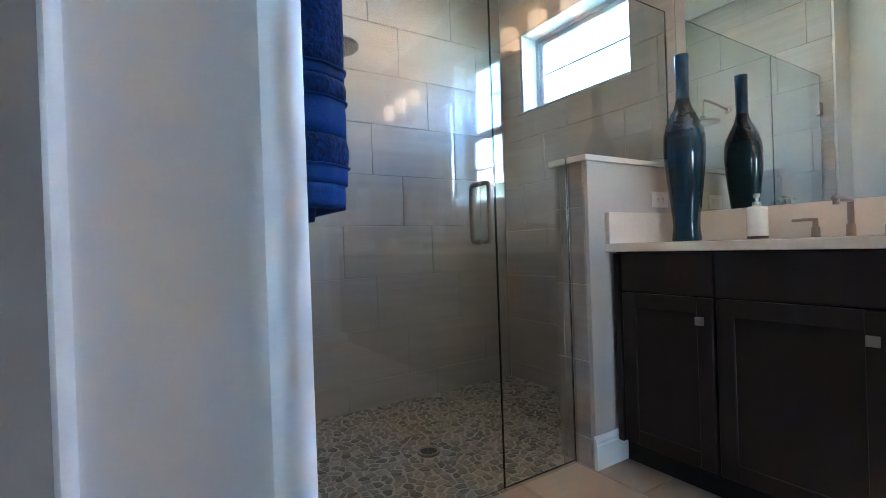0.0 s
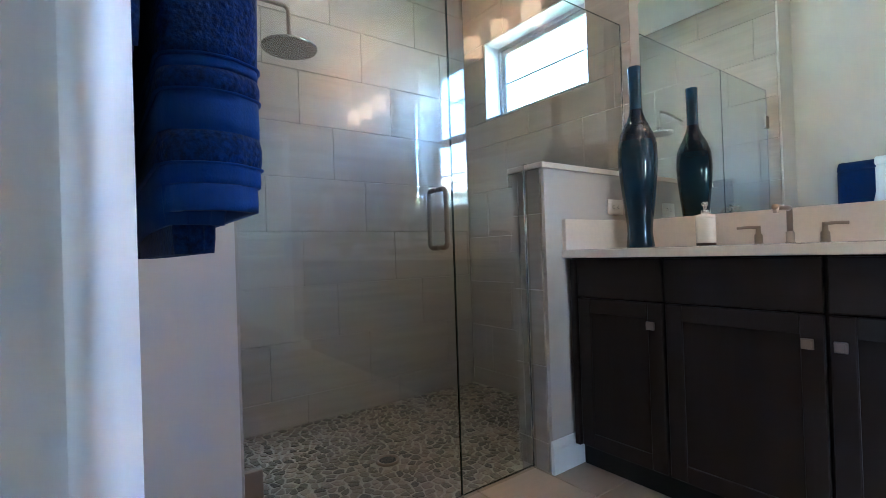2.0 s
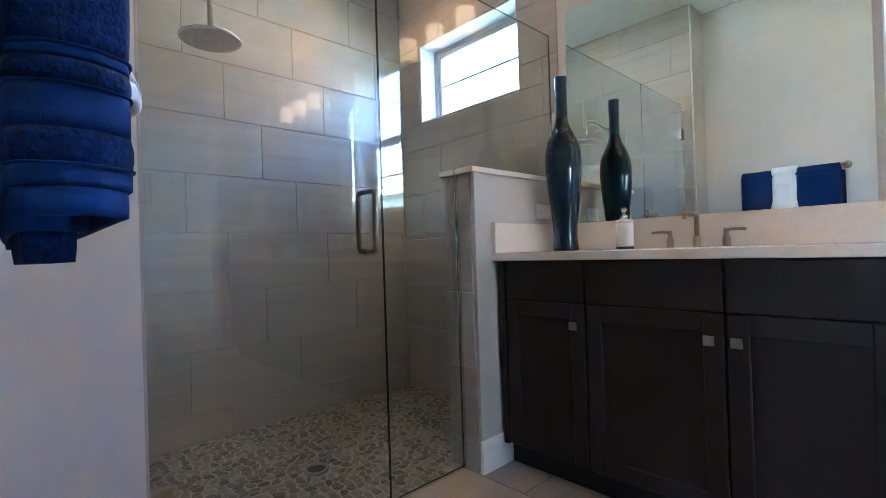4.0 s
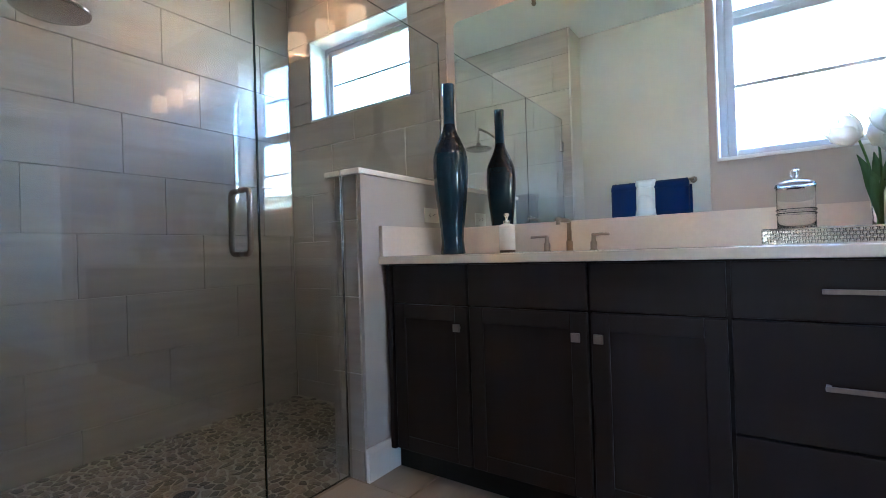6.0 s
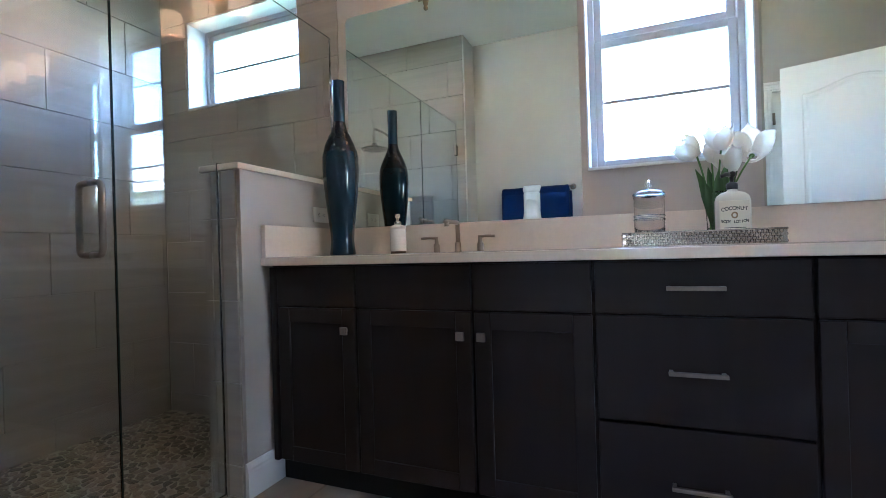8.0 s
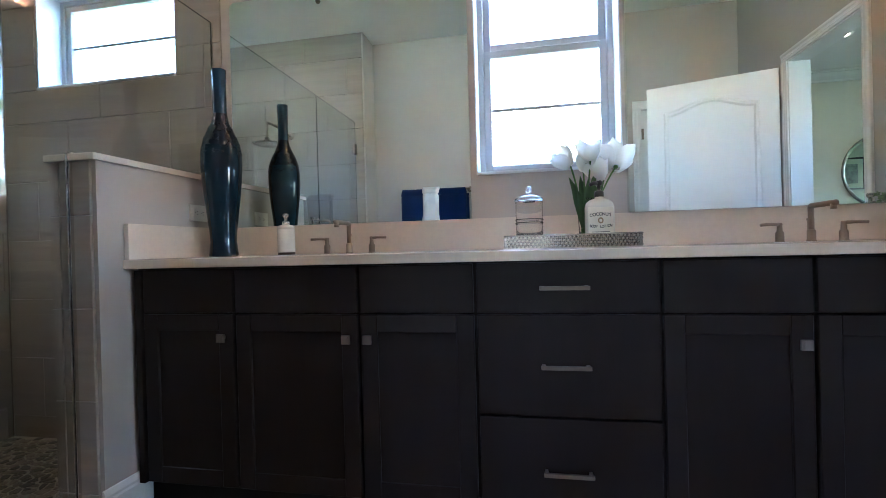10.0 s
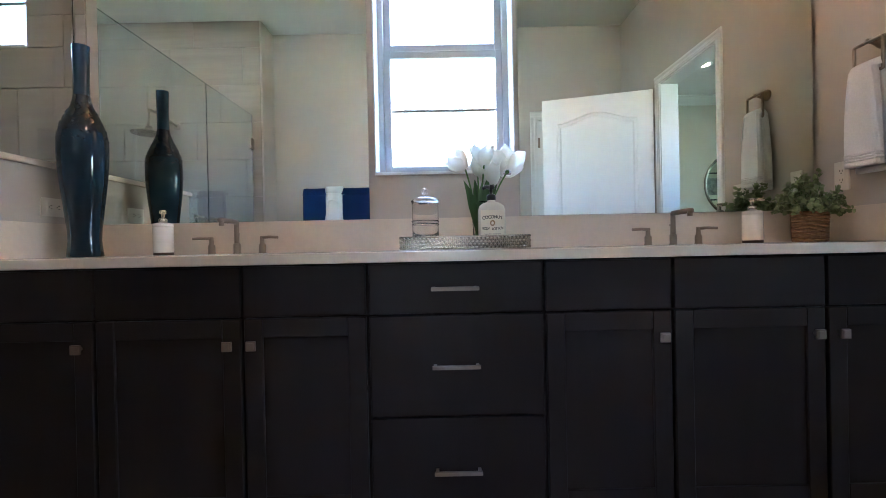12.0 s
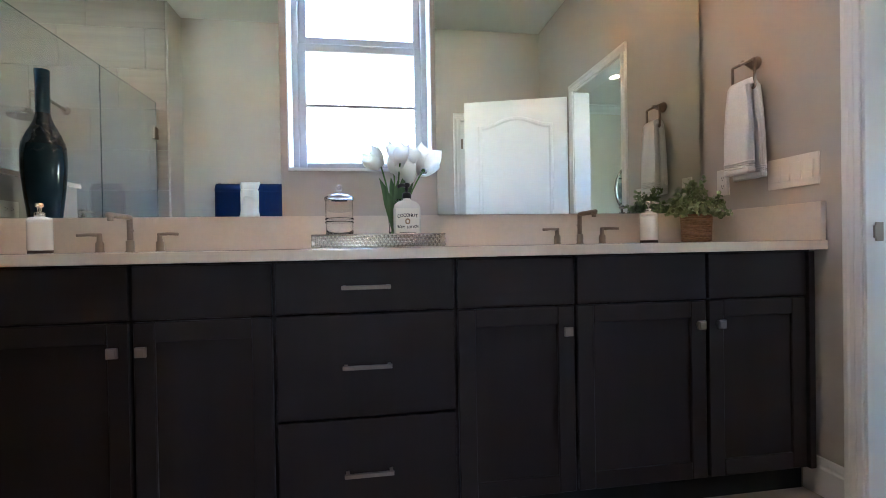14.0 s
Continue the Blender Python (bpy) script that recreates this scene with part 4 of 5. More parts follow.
# potted plant in a wicker basket
plant = thing("potted_plant", "small green boxwood-like plant in a woven wicker basket", "plant")
plant.location = (1.768, 1.995, ZC)
plant.scale = (0.90, 0.90, 1.0)
bk = part("basket", lathe([(0, 0), (0.055, 0), (0.058, 0.004), (0.064, 0.115), (0.060, 0.116), (0.054, 0.01), (0, 0.01)], 40), M_WICK, plant, "woven brown wicker basket", True)
for k in range(12):
    z = 0.006 + k * 0.0098
    r = 0.0585 + 0.006 * z / 0.115
    ring = [((r + 0.0022 * math.cos(12 * a + math.pi * (k % 2))) * math.cos(a), (r + 0.0022 * math.cos(12 * a + math.pi * (k % 2))) * math.sin(a), z) for a in [2 * math.pi * i / 72 for i in range(73)]]
    part("strand", tube(ring, 0.0052, 6), M_WICK, bk, "", True)
part("soil", lathe([(0, 0.098), (0.0585, 0.098), (0.0585, 0.102), (0, 0.106)], 24), M_BROWN, plant, "", True)
rng = random.Random(11)
sb = bmesh.new()
lv, lf = [], []
for k in range(64):
    a, e = rng.uniform(0, 6.283), math.asin(rng.uniform(0.12, 1.0))
    L = rng.choice((0.72, 0.9, 1.0, 1.12)) * rng.uniform(0.9, 1.1) / math.hypot(math.cos(e) / 0.098, math.sin(e) / 0.158)
    d = Vector((math.cos(a) * math.cos(e), math.sin(a) * math.cos(e), math.sin(e)))
    p0 = Vector((0.028 * math.cos(a) * math.cos(e), 0.028 * math.sin(a) * math.cos(e), 0.10))
    sp = [p0 + d * L * u + Vector((0, 0, 0.015 * math.sin(3 * u))) for u in (0, 0.35, 0.7, 1.0)]
    add_tube(sb, sp, [0.0016, 0.0014, 0.0011, 0.0008], 5)
    for q in range(12):
        u = 0.25 + 0.75 * q / 11
        c = p0 + d * L * u + Vector((0, 0, 0.015 * math.sin(3 * u)))
        for s in (-1, 1):
            side = d.cross(Vector((rng.uniform(-1, 1), rng.uniform(-1, 1), rng.uniform(-1, 1)))).normalized()
            ax = (side * s + d * 0.4 + Vector((rng.uniform(-.3, .3), rng.uniform(-.3, .3), rng.uniform(-.1, .5)))).normalized()
            wv = ax.cross(Vector((rng.uniform(-1, 1), rng.uniform(-1, 1), rng.uniform(0.2, 1)))).normalized()
            ln, w = rng.uniform(0.015, 0.025), rng.uniform(0.0075, 0.0115)
            o = len(lv)
            nz = ax.cross(wv) * 0.0022
            lv.extend([c, c + ax * ln * 0.35 + wv * w + nz, c + ax * ln * 0.75 + wv * w * 0.8 + nz, c + ax * ln, c + ax * ln * 0.75 - wv * w * 0.8 + nz, c + ax * ln * 0.35 - wv * w + nz])
            lf.append([o, o + 1, o + 2, o + 3])
            lf.append([o, o + 3, o + 4, o + 5])
part("twigs", sb, M_STEM, plant)
me = bpy.data.meshes.new("leaves")
me.from_pydata([tuple(v) for v in lv], [], lf)
me.materials.append(M_LEAF)
lo = new("leaves", me)
lo.parent = plant
tagged(lo, "small rounded green leaves", kind="stuff")

# ---- things on the walls ----


# towel bar with a blue bath towel and a white hand towel over it
bar = thing("towel_bar", "brushed nickel towel bar on the wall", "towel bar")
bar.location = (-0.565, YB, 1.435)
part("rail", tube([(-0.315, 0.075, 0), (0.315, 0.075, 0)], 0.009, 14), M_NICKEL, bar, "", True)
for s in (-1, 1):
    part("post", add_tube(lathe([(0, 0), (0.026, 0), (0.026, 0.006), (0.012, 0.012), (0, 0.012)], 24), [(0, 0, 0.01), (0, 0, 0.085)], 0.010, 14), M_NICKEL, bar, "", True).matrix_local = Matrix.Translation((0.305 * s, 0, 0)) @ Matrix.Rotation(radians(-90), 4, "X")



def stadium(bm, cx, cy, hx, hy, z, n=72, p=2.1, wob=0.0, ph=0.0):
    """A rounded oblong ring of vertices with a slight ripple."""
    out = []
    for k in range(n):
        a = 2 * math.pi * k / n
        c, s = math.cos(a), math.sin(a)
        flat = max(hx - hy, 0.0)
        q = (abs(c) ** p + abs(s) ** p) ** (-1 / p)
        x = cx + math.copysign(flat, c) * min(1.0, abs(c) * 3) + hy * q * c
        y = cy + hy * q * s + wob * math.sin(9 * a + ph + z * 11)
        out.append(bm.verts.new((x, y, z)))
    return out


def towel_tube(name, parent, material, cx, cy, hx, hy, z0, z1, wob=0.002, ph=0.0, wall_=0.008, lip=0.003, label="", flare=0.0):
    """A hollow hanging stretch of folded towel between two heights."""
    bm = bmesh.new()
    n = max(3, int((z1 - z0) / 0.012))
    outer = []
    for i in range(n + 1):
        s = i / n
        e = lip * (1 - max(0.0, 1 - 6 * min(s, 1 - s)) ** 2)
        f = flare * max(0.0, 1 - 3.4 * s) ** 1.2 / 2
        outer.append(stadium(bm, cx, cy + f, hx + e, hy + e + f, z0 + (z1 - z0) * s, wob=wob, ph=ph))
    inner = [stadium(bm, cx, cy + f, hx - wall_, hy - wall_ + f, z, wob=wob, ph=ph) for z, f in ((z1, 0.0), (z0, flare / 2))]
    rings = outer + inner + [outer[0]]
    m = len(outer[0])
    for a, b in zip(rings, rings[1:]):
        for k in range(m):
            bm.faces.new((a[k], a[(k + 1) % m], b[(k + 1) % m], b[k]))
    return part(name, bm, material, parent, label, True)


def towel_top(name, parent, material, cx, cy, hx, hy, z0, z1, wob=0.002, ph=0.0):
    """The upper fold of a towel, closing over its bar."""
    bm = bmesh.new()
    rings = []
    for i in range(9):
        s = i / 8
        k = math.sqrt(max(0.0, 1 - s * s * 0.985))
        rings.append(stadium(bm, cx, cy, hx + 0.003 - 0.012 * s * s, (hy + 0.003) * k, z0 + (z1 - z0) * s, wob=wob * (1 - s), ph=ph))
    m = len(rings[0])
    for a, b in zip(rings, rings[1:]):
        for k in range(m):
            bm.faces.new((a[k], a[(k + 1) % m], b[(k + 1) % m], b[k]))
    bm.faces.new(rings[-1])
    return part(name, bm, material, parent, "", True)


blue = thing("bath_towel", "royal blue folded terry bath towel with woven bands over the bar", "towel")
BX, BY, BHX, BHY = -0.585, 0.1075, 0.300, 0.0425
BANDS = ((0.948, 0.970, False, -0.0045), (0.970, 0.986, False, -0.0005), (0.986, 1.013, True, 0.0), (1.013, 1.046, False, 0.0), (1.046, 1.064, True, 0.0), (1.064, 1.073, False, 0.0), (1.073, 1.385, True, 0.0))
for z0, z1, terry, inset in BANDS:
    towel_tube("terry_section" if terry else "woven_band", blue, M_BLUE if terry else M_BLUEFLAT, BX, BY, BHX, BHY + inset, z0 + 0.0004, z1 - 0.0004, wob=0.0012, ph=0.7, lip=0.0016 if terry else 0.0004)
# stitched seams where terry meets the woven bands
for z in (1.074, 1.0455, 0.9865):
    towel_tube("seam", blue, M_BLUEFLAT, BX, BY, BHX, BHY, z - 0.0012, z + 0.0012, wob=0.0012, ph=0.7, lip=0.0026)
towel_top("fold", blue, M_BLUE, BX, BY, BHX, BHY, 1.385, 1.447, wob=0.0012, ph=0.7)
towel_tube("inner_fold", blue, M_BLUE, BX - 0.012, 0.0935, BHX - 0.02, 0.0155, 0.914, 1.06, wob=0.003, ph=2.1, wall_=0.006, lip=0.002)
towel_tube("inner_fold", blue, M_BLUEFLAT, BX - 0.006, 0.0930, BHX - 0.016, 0.0245, 0.938, 1.10, wob=0.003, ph=1.1, wall_=0.005, lip=0.003)
towel_tube("back_flap", blue, M_BLUE, BX + 0.012, 0.0445, BHX, 0.010, 1.066, 1.40, wob=0.002, ph=0.4, wall_=0.006, lip=0.003)

white = thing("hand_towel", "white terry hand towel folded over the blue bath towel", "towel")
WBY = BY + 0.004
towel_tube("woven_band", white, M_WTOWEL, -0.605, WBY + 0.020, 0.084, 0.074, 1.118, 1.140, ph=0.2, lip=0.002)
towel_tube("terry_section", white, M_WTOWEL, -0.605, WBY, 0.084, 0.055, 1.141, 1.400, ph=0.2, lip=0.003, flare=0.042)
towel_top("fold", white, M_WTOWEL, -0.605, WBY, 0.084, 0.055, 1.400, 1.462, ph=0.2)

# towel ring with a white towel
ring = thing("towel_ring", "brushed nickel rectangular towel ring on the wall", "towel ring")
ring.location = (XR, 1.872, 1.631)
part("rose", add_tube(lathe([(0, 0), (0.027, 0), (0.028, 0.005), (0.024, 0.016), (0.015, 0.034), (0.010, 0.048), (0, 0.049)], 28), [(0, 0, 0.02), (0, 0, 0.066)], 0.009, 14), M_NICKEL, ring, "", True).matrix_local = Matrix.Translation((0, -0.010, -0.008)) @ Matrix.Rotation(radians(-90), 4, "Y")
yl, yr = 0.045, -0.068
part("loop", tube(bend([(-0.062, 0.0, -0.012), (-0.062, yl, -0.012), (-0.062, yl, -0.125), (-0.062, yr, -0.125), (-0.062, yr, -0.012), (-0.062, 0.001, -0.012)], 0.008, 4), 0.0058, 12), M_NICKEL, ring, "", True)

wt = thing("hanging_towel", "white hand towel with ribbed border hung through the ring", "towel")
wt.matrix_world = pose(XR - 0.062, 1.861, 0, 0, 0, 90)
for side, zlo, hx in ((-1, 1.152, 0.074), (1, 1.172, 0.070)):
    yy = 0.021 * side
    for k, (z0, z1, nm) in enumerate(((zlo, zlo + 0.022, "hem"), (zlo + 0.023, zlo + 0.030, "ribbed_band"), (zlo + 0.032, zlo + 0.039, "ribbed_band"), (zlo + 0.041, zlo + 0.048, "ribbed_band"))):
        towel_tube(nm, wt, M_WTOWEL, 0.003 * side, yy, hx + 0.001, 0.012, z0, z1, wob=0.003, ph=1.3 + side, wall_=0.005, lip=0.0016)
    bm = bmesh.new()
    rings = []
    for i in range(22):
        s_ = i / 21
        rings.append(stadium(bm, 0.003 * side, yy * (1 - 0.25 * s_ ** 3), hx - 0.019 * s_ ** 2, 0.0125 + 0.002 * s_, zlo + 0.049 + (1.522 - zlo - 0.049) * s_, wob=0.0035, ph=1.3 + side))
    m = len(rings[0])
    for a, b in zip(rings, rings[1:]):
        for k in range(m):
            bm.faces.new((a[k], a[(k + 1) % m], b[(k + 1) % m], b[k]))
    part("cloth", bm, M_WTOWEL, wt, "", True)
towel_top("fold", wt, M_WTOWEL, 0, 0, 0.056, 0.030, 1.520, 1.549, wob=0.003, ph=1.3)


def wall_plate(name, label, category, m, gangs, outlet):
    """A white cover plate on a wall: rockers or a duplex outlet. Local x along the wall, z up, -y out."""
    p = thing(name, label, category)
    p.matrix_world = m
    w = 0.035 + 0.046 * (gangs - 1) / 2 + (0.0 if gangs == 1 else 0.002)
    part("plate", box(-w, w, -0.006, -0.0005, -0.058, 0.058, 0.0025), M_PLATE, p)
    for g in range(gangs):
        x = (g - (gangs - 1) / 2) * 0.046
        if outlet:
            part("socket", box(x - 0.0165, x + 0.0165, -0.0075, -0.005, -0.033, 0.033, 0.001), M_PLATE, p)
            for zz in (-0.018, 0.018):
                for xx in (-0.006, 0.006):
                    part("slot", box(x + xx - 0.0012, x + xx + 0.0012, -0.0079, -0.0072, zz - 0.001, zz + 0.007), M_SLOT, p)
                part("slot", box(x - 0.002, x + 0.002, -0.0079, -0.0072, zz - 0.009, zz - 0.005), M_SLOT, p)
        else:
            rk = part("rocker", box(x - 0.0165, x + 0.0165, -0.0085, -0.004, -0.033, 0.033, 0.001), M_PLATE, p)
            part("rocker_edge", box(x - 0.0155, x + 0.0155, -0.0105, -0.008, -0.032, -0.010, 0.001), M_PLATE, rk)
        part("screw", lathe([(0, 0), (0.003, 0), (0.0025, 0.001), (0, 0.0012)], 12), M_PLATE, p).matrix_local = Matrix.Translation((x, -0.006, 0.048)) @ Matrix.Rotation(radians(90), 4, "X")
    return p


wall_plate("light_switch", "white four-gang rocker switch plate on the wall", "light switch", pose(XR, 1.70, 1.157, 0, 0, 90) @ pose(0, 0, 0, 0, 0, 180), 4, False)
wall_plate("power_outlet", "white duplex outlet plate above the splash", "outlet", pose(XR, 2.045, 1.162, 0, 0, 90) @ pose(0, 0, 0, 0, 0, 180), 1, True)
wall_plate("power_outlet", "white duplex outlet plate on the low wall", "outlet", pose(XP, 1.956, 1.092, 0, 0, 90) @ pose(0, 0, 0, 0, 90, 0), 1, True)

# bedroom things seen through the doorway
rm = thing("round_mirror", "round wall mirror with a thin silver frame", "mirror")
rm.matrix_world = pose(4.075, BED[2], 1.62, 90, 0, 180)
part("frame", lathe([(0.385, 0), (0.415, 0), (0.418, 0.012), (0.410, 0.024), (0.392, 0.022), (0.385, 0.010), (0.385, 0)], 64), M_SILVER, rm, "", True)
part("glass", lathe([(0, 0.006), (0.386, 0.006), (0.386, 0.003), (0, 0.003)], 64), M_MIRROR, rm)
pic = thing("framed_picture", "black framed print with white mat on the bedroom wall", "picture")
pic.location = (5.76, BED[3], 2.0)
part("frame", add_box(add_box(add_box(box(-0.22, -0.19, -0.025, 0, -0.28, 0.28, 0.002), 0.19, 0.22, -0.025, 0, -0.28, 0.28, 0.002), -0.19, 0.19, -0.025, 0, 0.25, 0.28, 0.002), -0.19, 0.19, -0.025, 0, -0.28, -0.25, 0.002), M_BLACK, pic)
part("mat_board", box(-0.19, 0.19, -0.012, -0.004, -0.25, 0.25), M_LABEL, pic)
part("print", box(-0.11, 0.11, -0.014, -0.0125, -0.17, 0.17), mat("grey_print", (0.12, 0.12, 0.12), 0.6, vary=0.8, second=(0.5, 0.5, 0.48), scale=(14, 14, 14)), pic)

# ---- outside ----
tagged(part("ground", box(-300, 300, -300, 300, -0.6, -0.35), M_LAWN), "lawn round the house reaching the horizon", "ground", kind="structure")
house = thing("neighbour_house", "pale stucco house next door with a tiled roof", "house")
house.location = (0, 8.0, -0.35)
part("wall", box(-9, 9, 0, 7, 0, 3.0), M_STUCCO, house)
part("fascia", box(-9.5, 9.5, -0.45, -0.42, 2.85, 3.05, 0.005), M_TRIM, house)
bm = bmesh.new()
q = [bm.verts.new(v) for v in ((-9.5, -0.45, 3.05), (9.5, -0.45, 3.05), (9.5, 3.5, 5.0), (-9.5, 3.5, 5.0), (-9.5, 7.45, 3.05), (9.5, 7.45, 3.05))]
bm.faces.new((q[0], q[1], q[2], q[3]))
bm.faces.new((q[3], q[2], q[5], q[4]))
bmesh.ops.solidify(bm, geom=bm.faces[:], thickness=0.08)
part("roof", bm, M_ROOF, house)
bm = bmesh.new()
for k in range(76):
    x = -9.4 + 0.25 * k
    add_tube(bm, [(x, -0.47, 3.07), (x, 3.5, 5.03)], 0.075, 6)
tagged(part("roof_tiles", bm, M_ROOF, house, "rows of pale barrel tiles"), kind="stuff")

# ---- wall tiles ----
TILE_CACHE = {}


def tile_mesh(w, h, t, material, b=0.0018):
    """A tile lying in x and z, front face at y = 0 facing -y, with eased edges."""
    key = (round(w, 3), round(h, 3), material.name)
    if key not in TILE_CACHE:
        bm = bmesh.new()
        back = [bm.verts.new((x, t, z)) for x, z in ((-w / 2, -h / 2), (w / 2, -h / 2), (w / 2, h / 2), (-w / 2, h / 2))]
        mid = [bm.verts.new((v.co.x, b, v.co.z)) for v in back]
        fr = [bm.verts.new((v.co.x - math.copysign(b, v.co.x), 0, v.co.z - math.copysign(b, v.co.z))) for v in back]
        for a, c in ((back, mid), (mid, fr)):
            for k in range(4):
                bm.faces.new((a[k], a[(k + 1) % 4], c[(k + 1) % 4], c[k]))
        bm.faces.new(fr)
        bmesh.ops.recalc_face_normals(bm, faces=bm.faces)
        me = bpy.data.meshes.new("tile")
        bm.to_mesh(me)
        bm.free()
        me.materials.append(material)
        TILE_CACHE[key] = me
    return TILE_CACHE[key]


def cut(rects, hole):
    """Rectangles (u0, u1, z0, z1) with a hole taken out of them."""
    out = []
    h0, h1, k0, k1 = hole
    for u0, u1, z0, z1 in rects:
        if u1 <= h0 or u0 >= h1 or z1 <= k0 or z0 >= k1:
            out.append((u0, u1, z0, z1))
            continue
        if z0 < k0:
            out.append((u0, u1, z0, k0))
        if z1 > k1:
            out.append((u0, u1, k1, z1))
        a, b = max(z0, k0), min(z1, k1)
        if u0 < h0:
            out.append((u0, h0, a, b))
        if u1 > h1:
            out.append((h1, u1, a, b))
    return out


def tile_field(parent, place, u0, u1, z0, z1, joint, holes=(), g=0.0024, Z0_=0.118):
    """Running-bond 305 x 610 tiles from u0 to u1; place(u, z) gives a tile's pose; joint(row) the joint's offset."""
    H_, W_ = 0.312, 0.6075
    row = math.floor((z0 - Z0_) / H_)
    while Z0_ + row * H_ < z1:
        a, b = max(z0, Z0_ + row * H_), min(z1, Z0_ + (row + 1) * H_)
        j = joint(row) % W_
        k = math.floor((u0 - j) / W_)
        while j + k * W_ < u1:
            c, d = max(u0, j + k * W_), min(u1, j + (k + 1) * W_)
            k += 1
            rects = [(c, d, a, b)]
            for h in holes:
                rects = cut(rects, h)
            for p, q, r, s in rects:
                if q - p < 0.02 or s - r < 0.02:
                    continue
                ob = new("tile", tile_mesh(q - p - g, s - r - g, 0.0095, M_TILE))
                ob.parent = parent
                ob.matrix_world = place((p + q) / 2, (r + s) / 2)
        row += 1


west = bpy.data.objects["wall_west"]
tile_field(west, lambda u, z: pose(XS, u, z, 0, 0, 90), YN + 0.002, YW - 0.012, -0.045, H - 0.002, lambda r: 0.952 - 0.2025 * (r - 2))
north = bpy.data.objects["wall_north"]
window_hole = (SWIN[0] - 0.001, SWIN[1] + 0.001, SWIN[2] - 0.002, SWIN[3] + 0.001)
tile_field(north, lambda u, z: pose(u, YW - 0.010, z), XS + 0.002, -1.187, -0.045, H - 0.002, lambda r: -2.3 + 0.2025 * r, (window_hole, (-1.338, 0.0, -1.0, 1.264)), Z0_=0.072)
head = bpy.data.objects["wall_shower_head"]
tile_field(head, lambda u, z: pose(u, YN, z, 0, 0, 180), XS + 0.002, XP - 0.012, -0.045, H - 0.002, lambda r: -2.1 + 0.2 * r)
half = bpy.data.objects["wall_half"]
tile_field(half, lambda u, z: pose(-1.335, u, z, 0, 0, -90), 1.478, YW - 0.012, -0.045, 1.236, lambda r: 1.7 + 0.2 * r)
tile_field(half, lambda u, z: pose(u, 1.464, z), -1.334, XP - 0.014, 0.0, 1.236, lambda r: -1.9)

# floor tiles
fl = bpy.data.objects["floor"]
for i in range(-1, 9):
    for k in range(-1, 7):
        x0 = XG + 0.612 * k + (0.306 if i % 2 else 0.0)
        a, b = max(XG + 0.004, x0), min(XR - 0.002, x0 + 0.612)
        c, d = max(-0.09, -0.08 + 0.308 * i), min(1.66, -0.08 + 0.308 * (i + 1))
        if b - a < 0.03 or d - c < 0.03:
            continue
        ob = new("tile", tile_mesh(b - a - 0.004, d - c - 0.004, 0.007, M_FLOOR))
        ob.parent = fl
        ob.matrix_world = pose((a + b) / 2, (c + d) / 2, 0.0, -90)

# ---- pebbles of the shower floor ----
rng = random.Random(21)
CELL = 0.042
nx, ny = int((XG - XS) / CELL) + 1, int((YW - YN) / CELL) + 1
seeds = {(i, k): (XS + CELL * (i + 0.5 + rng.uniform(-0.42, 0.42)), YN + CELL * (k + 0.5 + rng.uniform(-0.42, 0.42))) for i in range(-1, nx + 1) for k in range(-1, ny + 1)}


def cell_polygon(i, k):
    """The patch of floor nearest to one seed."""
    px, py = seeds[i, k]
    poly = [(px - 0.07, py - 0.07), (px + 0.07, py - 0.07), (px + 0.07, py + 0.07), (px - 0.07, py + 0.07)]
    for di in range(-2, 3):
        for dk in range(-2, 3):
            other = seeds.get((i + di, k + dk))
            if (di == 0 and dk == 0) or other is None:
                continue
            mx, my, dx, dy = (px + other[0]) / 2, (py + other[1]) / 2, other[0] - px, other[1] - py
            out = []
            for (ax, ay), (bx, by) in zip(poly, poly[1:] + poly[:1]):
                da, db = (ax - mx) * dx + (ay - my) * dy, (bx - mx) * dx + (by - my) * dy
                if da <= 0:
                    out.append((ax, ay))
                if da * db < 0:
                    s = da / (da - db)
                    out.append((ax + s * (bx - ax), ay + s * (by - ay)))
            poly = out
    return poly


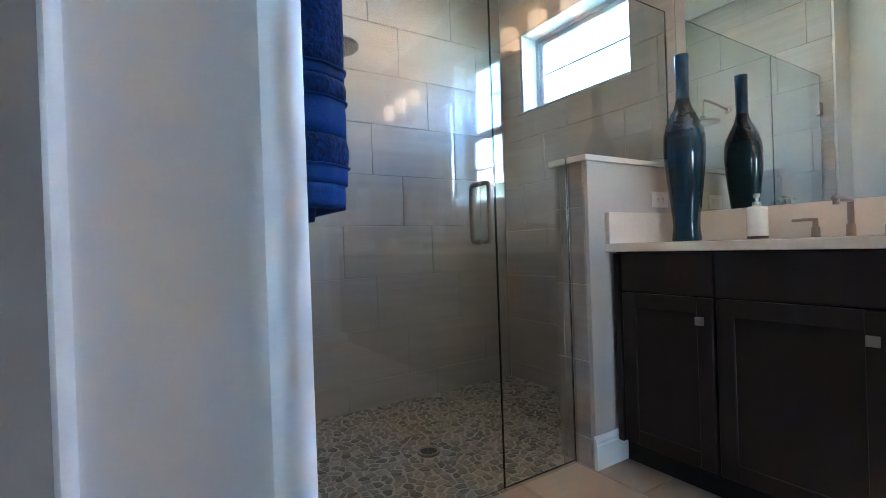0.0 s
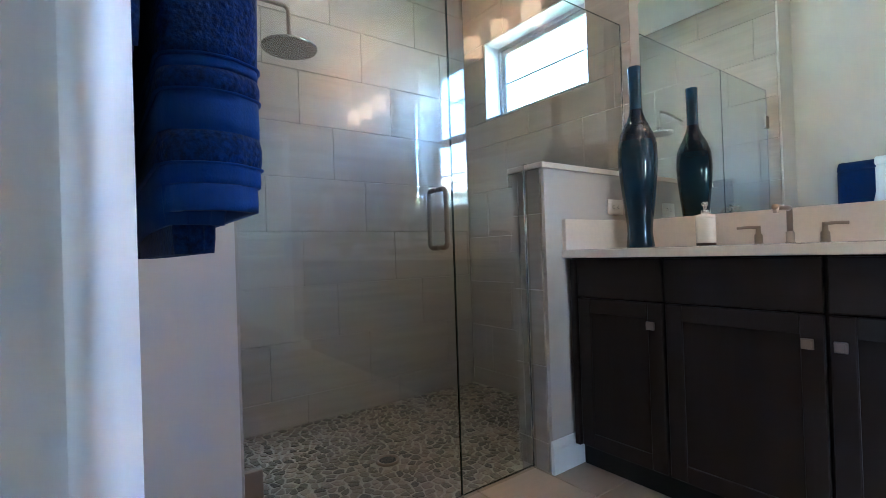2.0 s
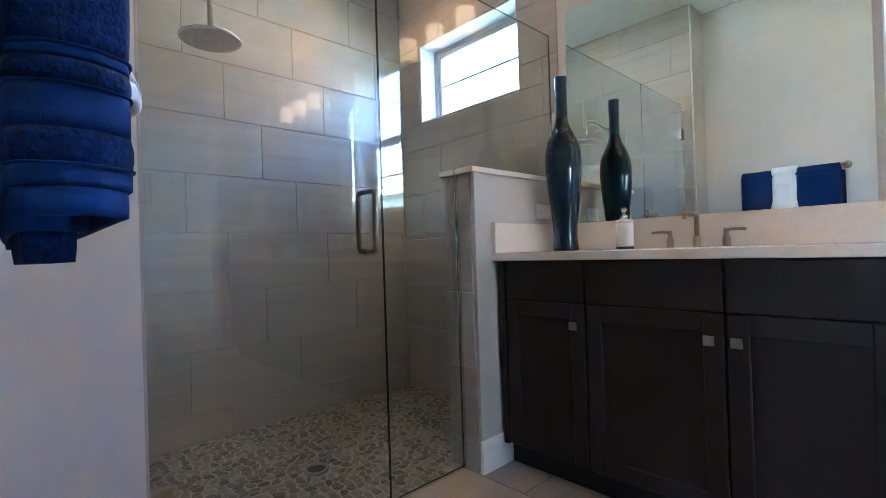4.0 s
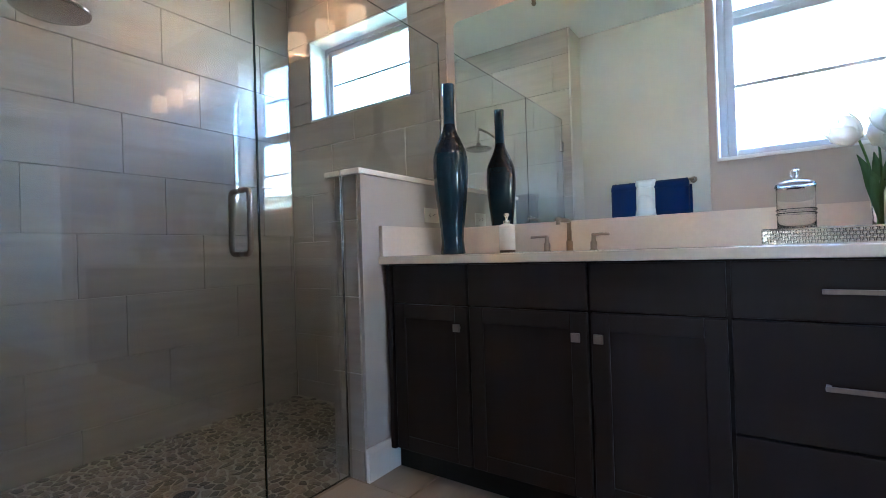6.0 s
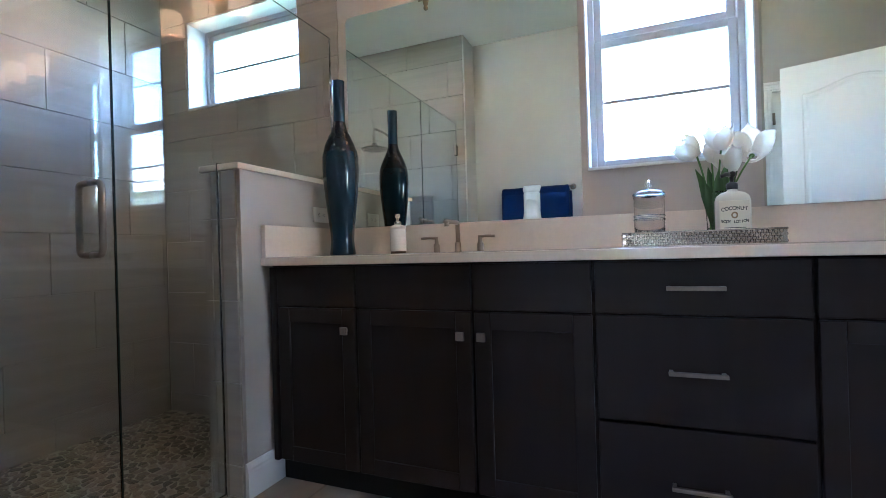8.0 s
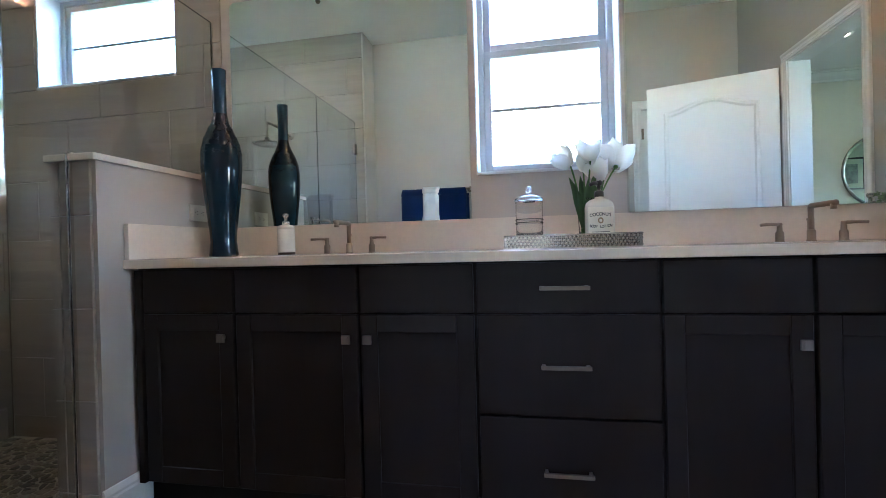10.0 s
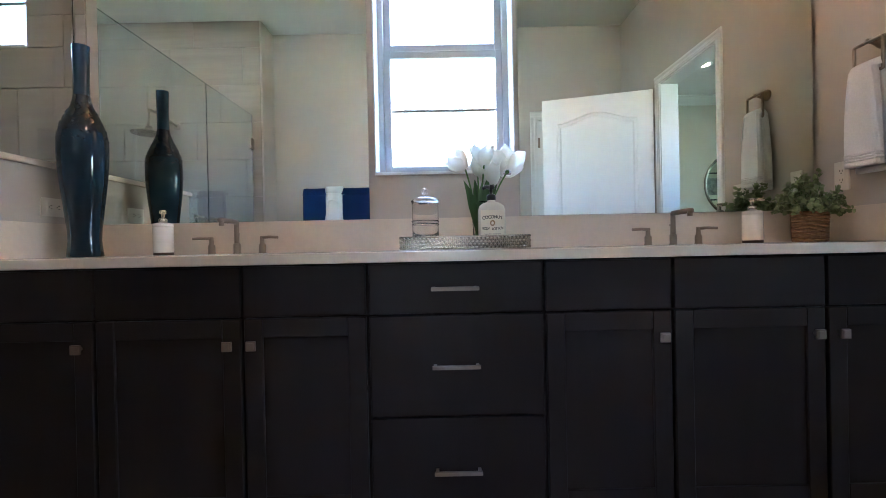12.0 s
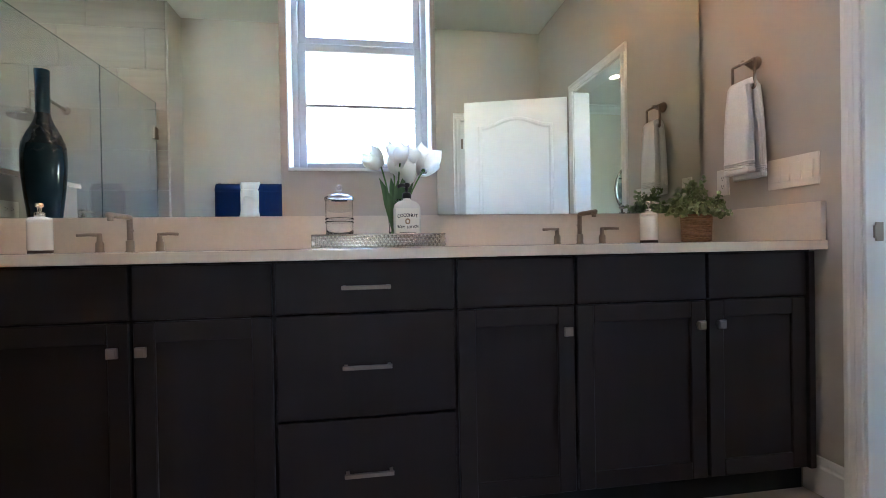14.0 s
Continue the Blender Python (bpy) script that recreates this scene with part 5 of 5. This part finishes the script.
def pebble(poly):
    """Vertices and faces of a flat sliced stone with rounded corners, round its own centre."""
    n = len(poly)
    cx, cy = sum(p[0] for p in poly) / n, sum(p[1] for p in poly) / n
    soft = []
    for k in range(n):
        a, b, c = poly[k - 1], poly[k], poly[(k + 1) % n]
        for u in (0.14, 0.0, -0.14):
            if u > 0:
                q = (b[0] + (a[0] - b[0]) * u, b[1] + (a[1] - b[1]) * u)
            elif u < 0:
                q = (b[0] - (c[0] - b[0]) * u, b[1] - (c[1] - b[1]) * u)
            else:
                q = (b[0] * 0.90 + (a[0] + c[0]) * 0.05, b[1] * 0.90 + (a[1] + c[1]) * 0.05)
            soft.append(((q[0] - cx), (q[1] - cy)))
    vs, m = [], len(soft)
    turn, fat, thin = rng.uniform(0, 3.14), rng.uniform(0.84, 0.94), rng.uniform(0.60, 0.80)
    ct, st = math.cos(turn), math.sin(turn)
    for f, z in ((1.0, 0.0), (1.0, 0.0020), (0.96, 0.0030)):
        for x, y in soft:
            u, v = (x * ct + y * st) * fat * f, (y * ct - x * st) * thin * f
            vs.append((u * ct - v * st, u * st + v * ct, z))
    fs = [[r * m + k, r * m + (k + 1) % m, (r + 1) * m + (k + 1) % m, (r + 1) * m + k] for r in range(2) for k in range(m)]
    fs.append([2 * m + k for k in range(m)])
    return (cx, cy), vs, fs


jv, jf, count = [], [], 0
for i in range(nx):
    for k in range(ny):
        poly = cell_polygon(i, k)
        if len(poly) < 3:
            continue
        (cx, cy), vs, fs = pebble(poly)
        if not (XS + 0.012 < cx < XG - 0.03 and YN + 0.02 < cy < YW - 0.02) or (cx > -1.37 and cy > 1.44):
            continue
        if math.hypot(cx + 1.78, cy - 1.06) < 0.072:
            continue
        if cx > -1.66 and count < 300:
            count += 1
            me = bpy.data.meshes.new("pebble")
            me.from_pydata(vs, [], fs)
            me.materials.append(M_PEB)
            ob = new("pebble", me)
            ob.parent = shower_floor
            ob.location = (cx, cy, -0.0455)
        else:
            o = len(jv)
            jv.extend((x + cx, y + cy, z - 0.0455) for x, y, z in vs)
            jf.extend([v + o for v in f] for f in fs)
me = bpy.data.meshes.new("pebble_field")
me.from_pydata(jv, [], jf)
me.materials.append(M_PEBS)
pf_ = new("pebble_field", me)
pf_.parent = shower_floor
tagged(pf_, "sliced grey and tan pebbles in grout", kind="stuff")
